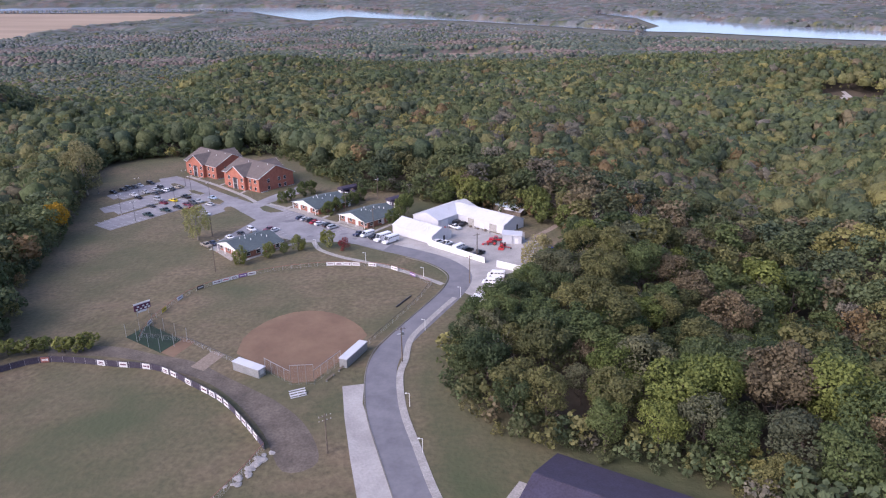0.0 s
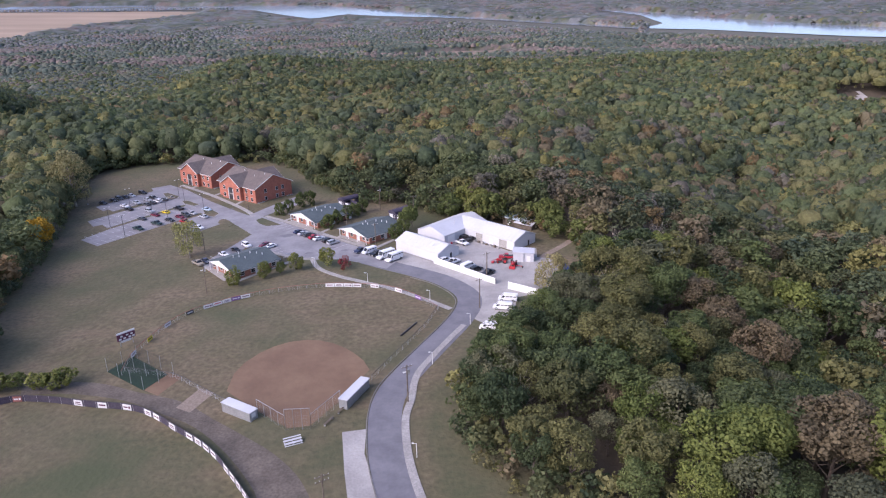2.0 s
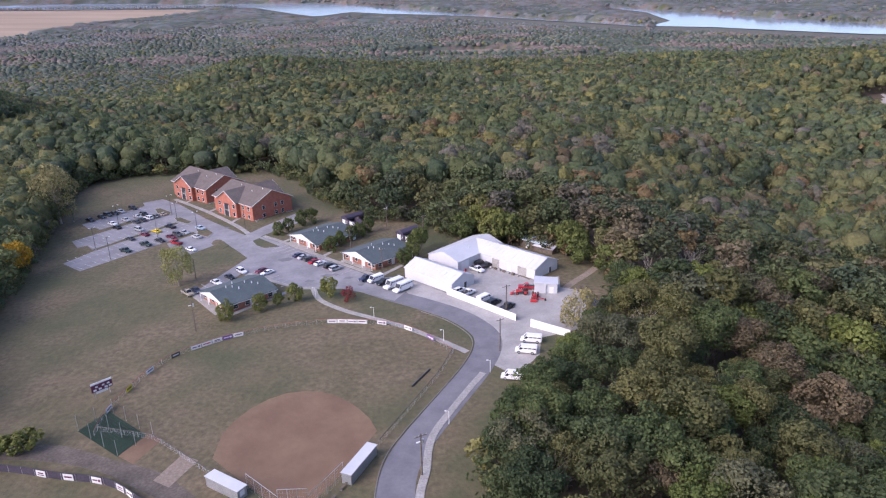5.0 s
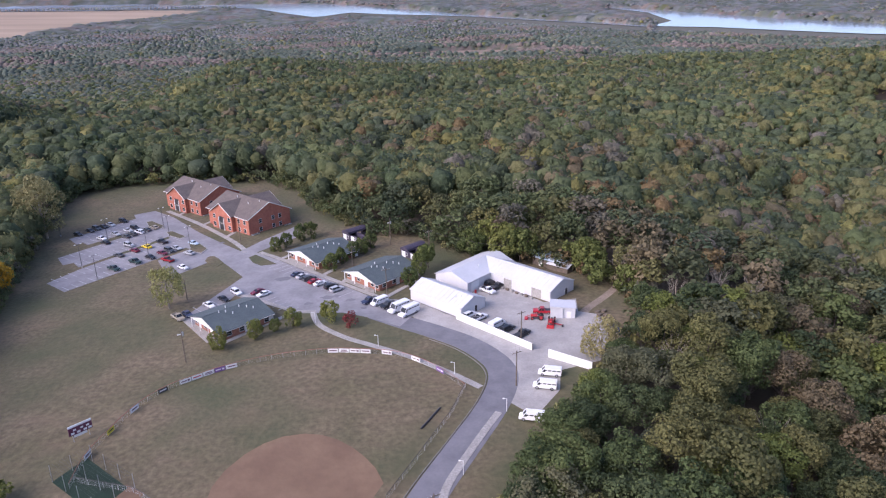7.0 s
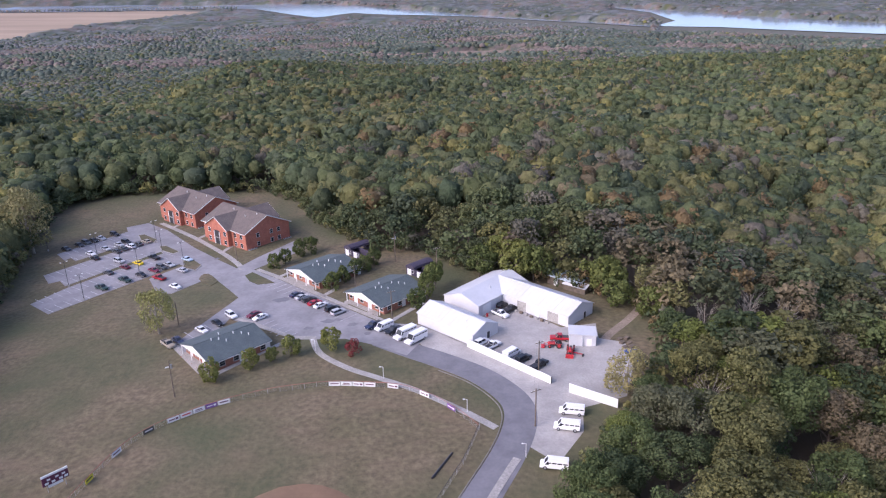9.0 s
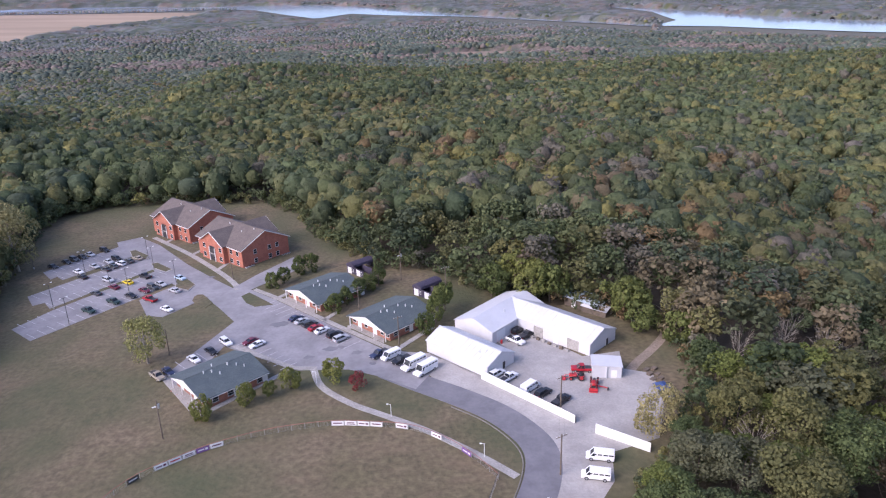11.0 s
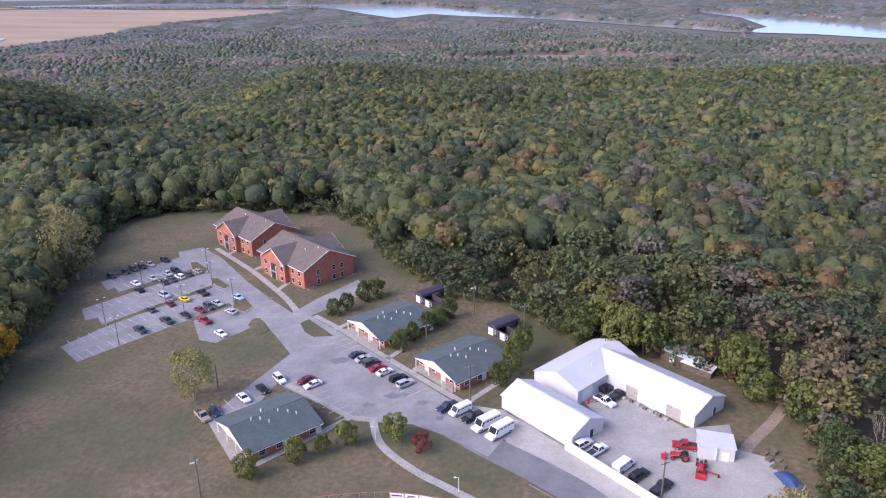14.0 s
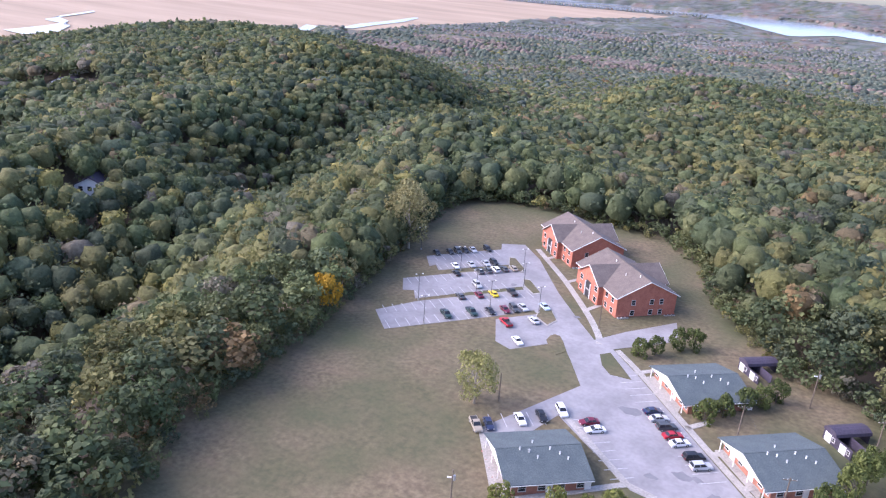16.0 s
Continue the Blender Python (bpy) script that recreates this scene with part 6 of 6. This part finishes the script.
def tree(name, m, label, mat, radius, tall, cards, size, seed, bark=BARK, group="", squash=0.8, lobes=9, category="tree"):
    """A tree with its trunk and limbs, and a crown of leaf clumps."""
    ob = thing(name, m, label, category, group)
    part("trunk", trunk_mesh(tall * 0.8, max(0.1, radius * 0.055), 7, seed), bark, ob)
    c = crown_cards(cards, size, seed, lobes, squash).reshape(-1, 3) * radius
    c[:, 2] += tall - radius * squash * 1.02
    me = quick_mesh("crown", c, np.arange(len(c)).reshape(-1, 4), mat)
    new("crown", me).parent = ob
    return ob


x, y = scatter(7.9, lambda x, y: (outside(x, y) > 3) & (x > 10) & (x < 120) & (y > 78) & (y < 214) & (far_off(x, y) < 190) & ahead(x, y) & ~hollow(x, y), 5, 125, 75, 216)
near = np.argsort(far_off(x, y))[:300]
masters = []
for k, (label, colour, lobes) in enumerate(GREENS):
    mat = tree_material("leaves_" + ("dark", "mid", "olive", "yellow", "brown", "grey")[k], [0.88 * v for v in colour])
    for j in range(2):
        masters.append((label, mat, lobes, 900 + 10 * k + j))
made = {}
taken = []
for order, i in enumerate(near):
    close = order < 120
    k = 100 * close + int(rng.choice(len(masters), p=np.array([0.08, 0.08, 0.14, 0.14, 0.11, 0.11, 0.075, 0.075, 0.045, 0.035, 0.055, 0.055])))
    s = rng.uniform(0.62, 1.3)
    px, py = float(x[i]), float(y[i])
    s = min(s, 0.5 + 0.055 * float(outside(x[i:i + 1], y[i:i + 1])[0]))
    m = Matrix.Translation((px, py, lie(px, py) - 0.1)) @ Matrix.Rotation(rng.uniform(0, 6.28), 4, "Z") @ Matrix.Diagonal((s, s, s * rng.uniform(0.9, 1.12), 1))
    if k not in made:
        label, mat, lobes, seed = masters[k % 100]
        made[k] = tree("tree", Matrix.Identity(4), label, mat, 6.0, 14.2, *((3500, 0.066) if close else (1250, 0.105)), seed, group="trees of the wood's edge", lobes=lobes + 3)
        made[k].matrix_basis = m
    else:
        o = copy_thing(made[k], Matrix.Identity(4))
        o.matrix_basis = m
last = float(far_off(x[near], y[near]).max())
zone = lambda x, y: (x > 10) & (x < 120) & (y > 78) & (y < 214) & (far_off(x, y) <= last)

x, y = scatter(8.2, lambda x, y: woods(0, 190, 2.5)(x, y) & ~zone(x, y) & ~hollow(x, y), -200, 200, -60, 320)
grow("near_woods", x, y, rng.uniform(3.6, 8.2, len(x)), 520, 0.14, 8, "mixed broadleaf woods in early autumn colours", lobes=12)
x, y = scatter(8.2, lambda x, y: woods(190, 330, 2.5)(x, y) & ~zone(x, y) & ~hollow(x, y), -340, 340, -60, 470)
grow_domes("slope_woods", x, y, rng.uniform(4.0, 8.2, len(x)), 9, 4, 12, 8, "mixed broadleaf woods on the slopes", flakes=130, size=0.165)
x, y = scatter(8.4, woods(330, 800, 2.5), -820, 700, -100, 930)
grow_domes("hill_woods", x, y, rng.uniform(4.4, 8.8, len(x)), 7, 3, 7, 8, "dense broadleaf woods over the hills", flakes=22, size=0.34, flat_top=0.95)
x, y = scatter(11.6, woods(800, 1500, 2.5), -1450, 1250, 0, 1640)
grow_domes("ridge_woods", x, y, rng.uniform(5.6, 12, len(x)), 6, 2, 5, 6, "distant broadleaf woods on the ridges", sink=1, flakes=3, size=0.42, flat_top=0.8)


def canopy(name, lo, hi, cell, tall, x0, x1, y0, y1, label):
    """The closed, uneven roof of far woods, falling to the ground at glades and banks."""
    X, Y = np.meshgrid(np.arange(x0, x1, cell), np.arange(y0, y1, cell))
    X, Y = X + rng.uniform(-0.4, 0.4, X.shape) * cell, Y + rng.uniform(-0.4, 0.4, Y.shape) * cell
    grid = np.arange(X.size).reshape(X.shape)
    X, Y = X.ravel(), Y.ravel()
    quads = np.stack([grid[:-1, :-1], grid[:-1, 1:], grid[1:, 1:], grid[1:, :-1]], -1).reshape(-1, 4)
    bare = open_land(X, Y)
    d = far_off(X, Y)
    quads = quads[((d >= lo) & (d < hi) & ahead(X, Y))[quads].all(1) & ~bare[quads].all(1)]
    groves = 0.5 + 0.5 * np.sin(X / 63 + 2 * np.sin(Y / 90)) * np.sin(Y / 75 + 1.5 * np.sin(X / 120))
    up = tall * (0.25 + 0.4 * groves + rng.uniform(0, 0.4, X.size)) * step(lo, lo + 60, d)
    Z = height(X, Y) + np.where(bare, 0.0, up)
    used, back = np.unique(quads, return_inverse=True)
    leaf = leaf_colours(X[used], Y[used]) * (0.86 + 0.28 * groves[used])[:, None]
    me = quick_mesh(name, np.c_[X, Y, Z][used], back.reshape(-1, 4), CROWN, leaf)
    me.shade_smooth()
    return tagged(new(name, me), label, "trees", kind="stuff")


canopy("valley_woods", 1480, 2720, 9.0, 17, -2500, 2000, 300, 2850, "distant drab woods on the valley floor, leaf colour paled for haze")
x, y = scatter(21, woods(1500, 2700, 2.5), -2500, 2000, 300, 2850)
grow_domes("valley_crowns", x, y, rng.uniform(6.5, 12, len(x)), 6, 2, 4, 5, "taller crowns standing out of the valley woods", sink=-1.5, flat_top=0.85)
x, y = scatter(36, woods(2700, 4300, 2.5), -3400, 2800, 300, 4400)
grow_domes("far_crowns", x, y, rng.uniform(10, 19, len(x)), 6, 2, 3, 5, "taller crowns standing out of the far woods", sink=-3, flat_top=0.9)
canopy("far_woods", 2690, 4900, 22.0, 26, -4200, 3600, 300, 4980, "far woods across the river, haze put into the leaf colour")
x = np.linspace(-2300, -760, 90) + rng.uniform(-6, 6, 90)
y = 3915 + 20 * np.sin(x / 90) + 60 * step(-1500, -900, x)
grow_domes("bank_trees", x, y, rng.uniform(6, 11, 90), 6, 2, 3, 4, "thin row of trees along the river bank", sink=1)


# ---- lone trees on the lawns ----
LAWN = tree_material("leaves_lawn", (0.14, 0.165, 0.05))
PALE = tree_material("leaves_pale", (0.31, 0.31, 0.12))
REDLEAF = tree_material("leaves_red", (0.2, 0.05, 0.05))
CEDAR = tree_material("leaves_shrub", (0.095, 0.125, 0.042))
GOLD = tree_material("leaves_gold", (0.36, 0.24, 0.03))
STRAW = tree_material("leaves_straw", (0.26, 0.25, 0.12))


def lone(x, y, mat, label, r, tall, cards, size, seed, bark=BARK, squash=1.0, lobes=10, group="", z=None):
    m = Matrix.Translation((x, y, (flat(x, y) if outside(np.array([x]), np.array([y]))[0] < 0 else lie(x, y)) - 0.05))
    return tree("tree", m, label, mat, r, tall, cards, size, seed, bark, group, squash, lobes)


for k, (x, y, r, h) in enumerate(((-43.4, 208.2, 2.5, 5.4), (-35.2, 212.8, 2.3, 5.0), (-30.6, 215.4, 1.7, 3.8), (-26.3, 217.8, 2.4, 5.2), (-17.0, 218.6, 2.7, 5.8))):
    lone(x, y, LAWN, "young green tree on the lawn beside the path", r * 1.05, h * 1.12, 1100, 0.12, 40 + k, squash=1.22, group="lawn trees")
lone(-11.6, 215.4, REDLEAF, "small tree with red autumn leaves on the verge", 2.4, 4.6, 700, 0.11, 50)
for k, (x, y, r, h) in enumerate(((-39.4, 277.6, 2.4, 4.6), (-36, 280.4, 2.3, 5.2), (-32.2, 287, 2.5, 5.4), (-28.6, 289.2, 2.6, 5.6), (-19.6, 256.6, 2.5, 5.0), (-16.4, 260.6, 2.3, 5.2), (-13.2, 266.2, 2.4, 5.6),
                                  (-10.2, 270.4, 2.3, 5.0), (-7.6, 273.6, 2.4, 5.4), (4.4, 238.8, 2.5, 5.6), (7.2, 243.0, 2.7, 7.6), (9.2, 248.2, 2.9, 8.8), (10.6, 252.4, 2.6, 7.6))):
    lone(x, y, CEDAR, "bushy green tree beside a lodge", r * 1.05, h * 1.15, 1100, 0.12, 60 + k, squash=1.3, group="trees beside the lodges")
lone(-62.6, 235.2, PALE, "thin pale yellow-green tree by the parking row", 5.4, 13.4, 2500, 0.062, 80, PALEBARK, 1.2, 14)
lone(46.2, 190.2, STRAW, "pale tree with thin leaves at the yard's corner", 5.6, 11, 2200, 0.062, 81, PALEBARK, 1.05)
lone(-127, 308, STRAW, "pale straw-coloured tree at the wood's edge", 9.4, 24, 2900, 0.068, 82, PALEBARK, 1.1, 14)
lone(-114.6, 249, GOLD, "golden yellow autumn tree at the wood's edge", 4.6, 14, 800, 0.12, 83, BARK, 1.2)
lone(-121, 264, STRAW, "pale drab tree at the wood's edge", 4.6, 14, 800, 0.11, 84, PALEBARK, 1.3)
lone(-121, 227, PALE, "yellow-green tree at the wood's edge", 4.0, 9, 480, 0.17, 85, BARK, 1.1)
for k, (x, y, r, h) in enumerate(((24, 258, 4.6, 11), (34, 253, 5.2, 13), (39, 252.5, 5.0, 12), (55, 239, 5.6, 13), (57, 232, 4.6, 10), (30, 262, 5.0, 13), (64, 224, 4.2, 9))):
    lone(x, y, (CEDAR, LAWN)[k % 2], "leafy tree close behind the white barns", r * 1.1, h, 1500, 0.11, 90 + k, group="trees behind the barns")
for k, (x, y) in enumerate(((-87.7, 154.6), (-83.3, 154.8), (-79.7, 155.4), (-74.6, 154.4), (-71.5, 154.2), (-91.5, 152.5), (-69.6, 155.8))):
    lone(x, y, LAWN, "low green bush behind the ball field fence", 2.7, 4.6, 420, 0.19, 110 + k, squash=0.8, group="bushes behind the fence")


def bare_tree(x, y, h, seed):
    """A leafless grey tree with fine branches."""
    ob = thing("bare_tree", Matrix.Translation((x, y, lie(x, y) - 0.2)), "leafless grey tree standing among green ones", "tree", "leafless trees")
    g = random.Random(seed)
    part("trunk", trunk_mesh(h * 0.9, 0.22, 9, seed, 0.6), PALEBARK, ob)
    bm = bmesh.new()
    for k in range(90):
        w, u = g.uniform(0, 6.28), g.uniform(0.35, 1)
        a = Vector((math.cos(w) * h * 0.2 * u, math.sin(w) * h * 0.2 * u, h * (0.4 + 0.45 * u) * g.uniform(0.75, 1.05)))
        rod(bm, a, a + Vector((math.cos(w) * g.uniform(0.3, 1.4), math.sin(w) * g.uniform(0.3, 1.4), g.uniform(0.6, 2.0))), 0.035, 0.012, 3)
    part("brushwood", bm, PALEBARK, ob)


for k, (x, y, h) in enumerate(((24.5, 126, 12), (66, 152, 13), (86, 198, 13), (58, 178, 12), (96, 236, 14), (72, 246, 13), (105, 130, 13), (78, 205, 12), (83, 214, 13), (91, 208, 12), (95, 217, 13), (72, 212, 11), (88, 221, 12), (66, 258, 12), (75, 268, 12), (64, 230, 11))):
    bare_tree(x, y, h, 200 + k)

# low growth along the wood's edge
x, y = scatter(3.2, lambda x, y: (outside(x, y) > 0.3) & (outside(x, y) < 9) & ahead(x, y) & (y > 80), -150, 70, 70, 390)
grow("undergrowth", x, y, rng.uniform(1.4, 3.6, len(x)), 150, 0.2, 6, "low leafy undergrowth along the wood's edge", lobes=6, sink=4.4)
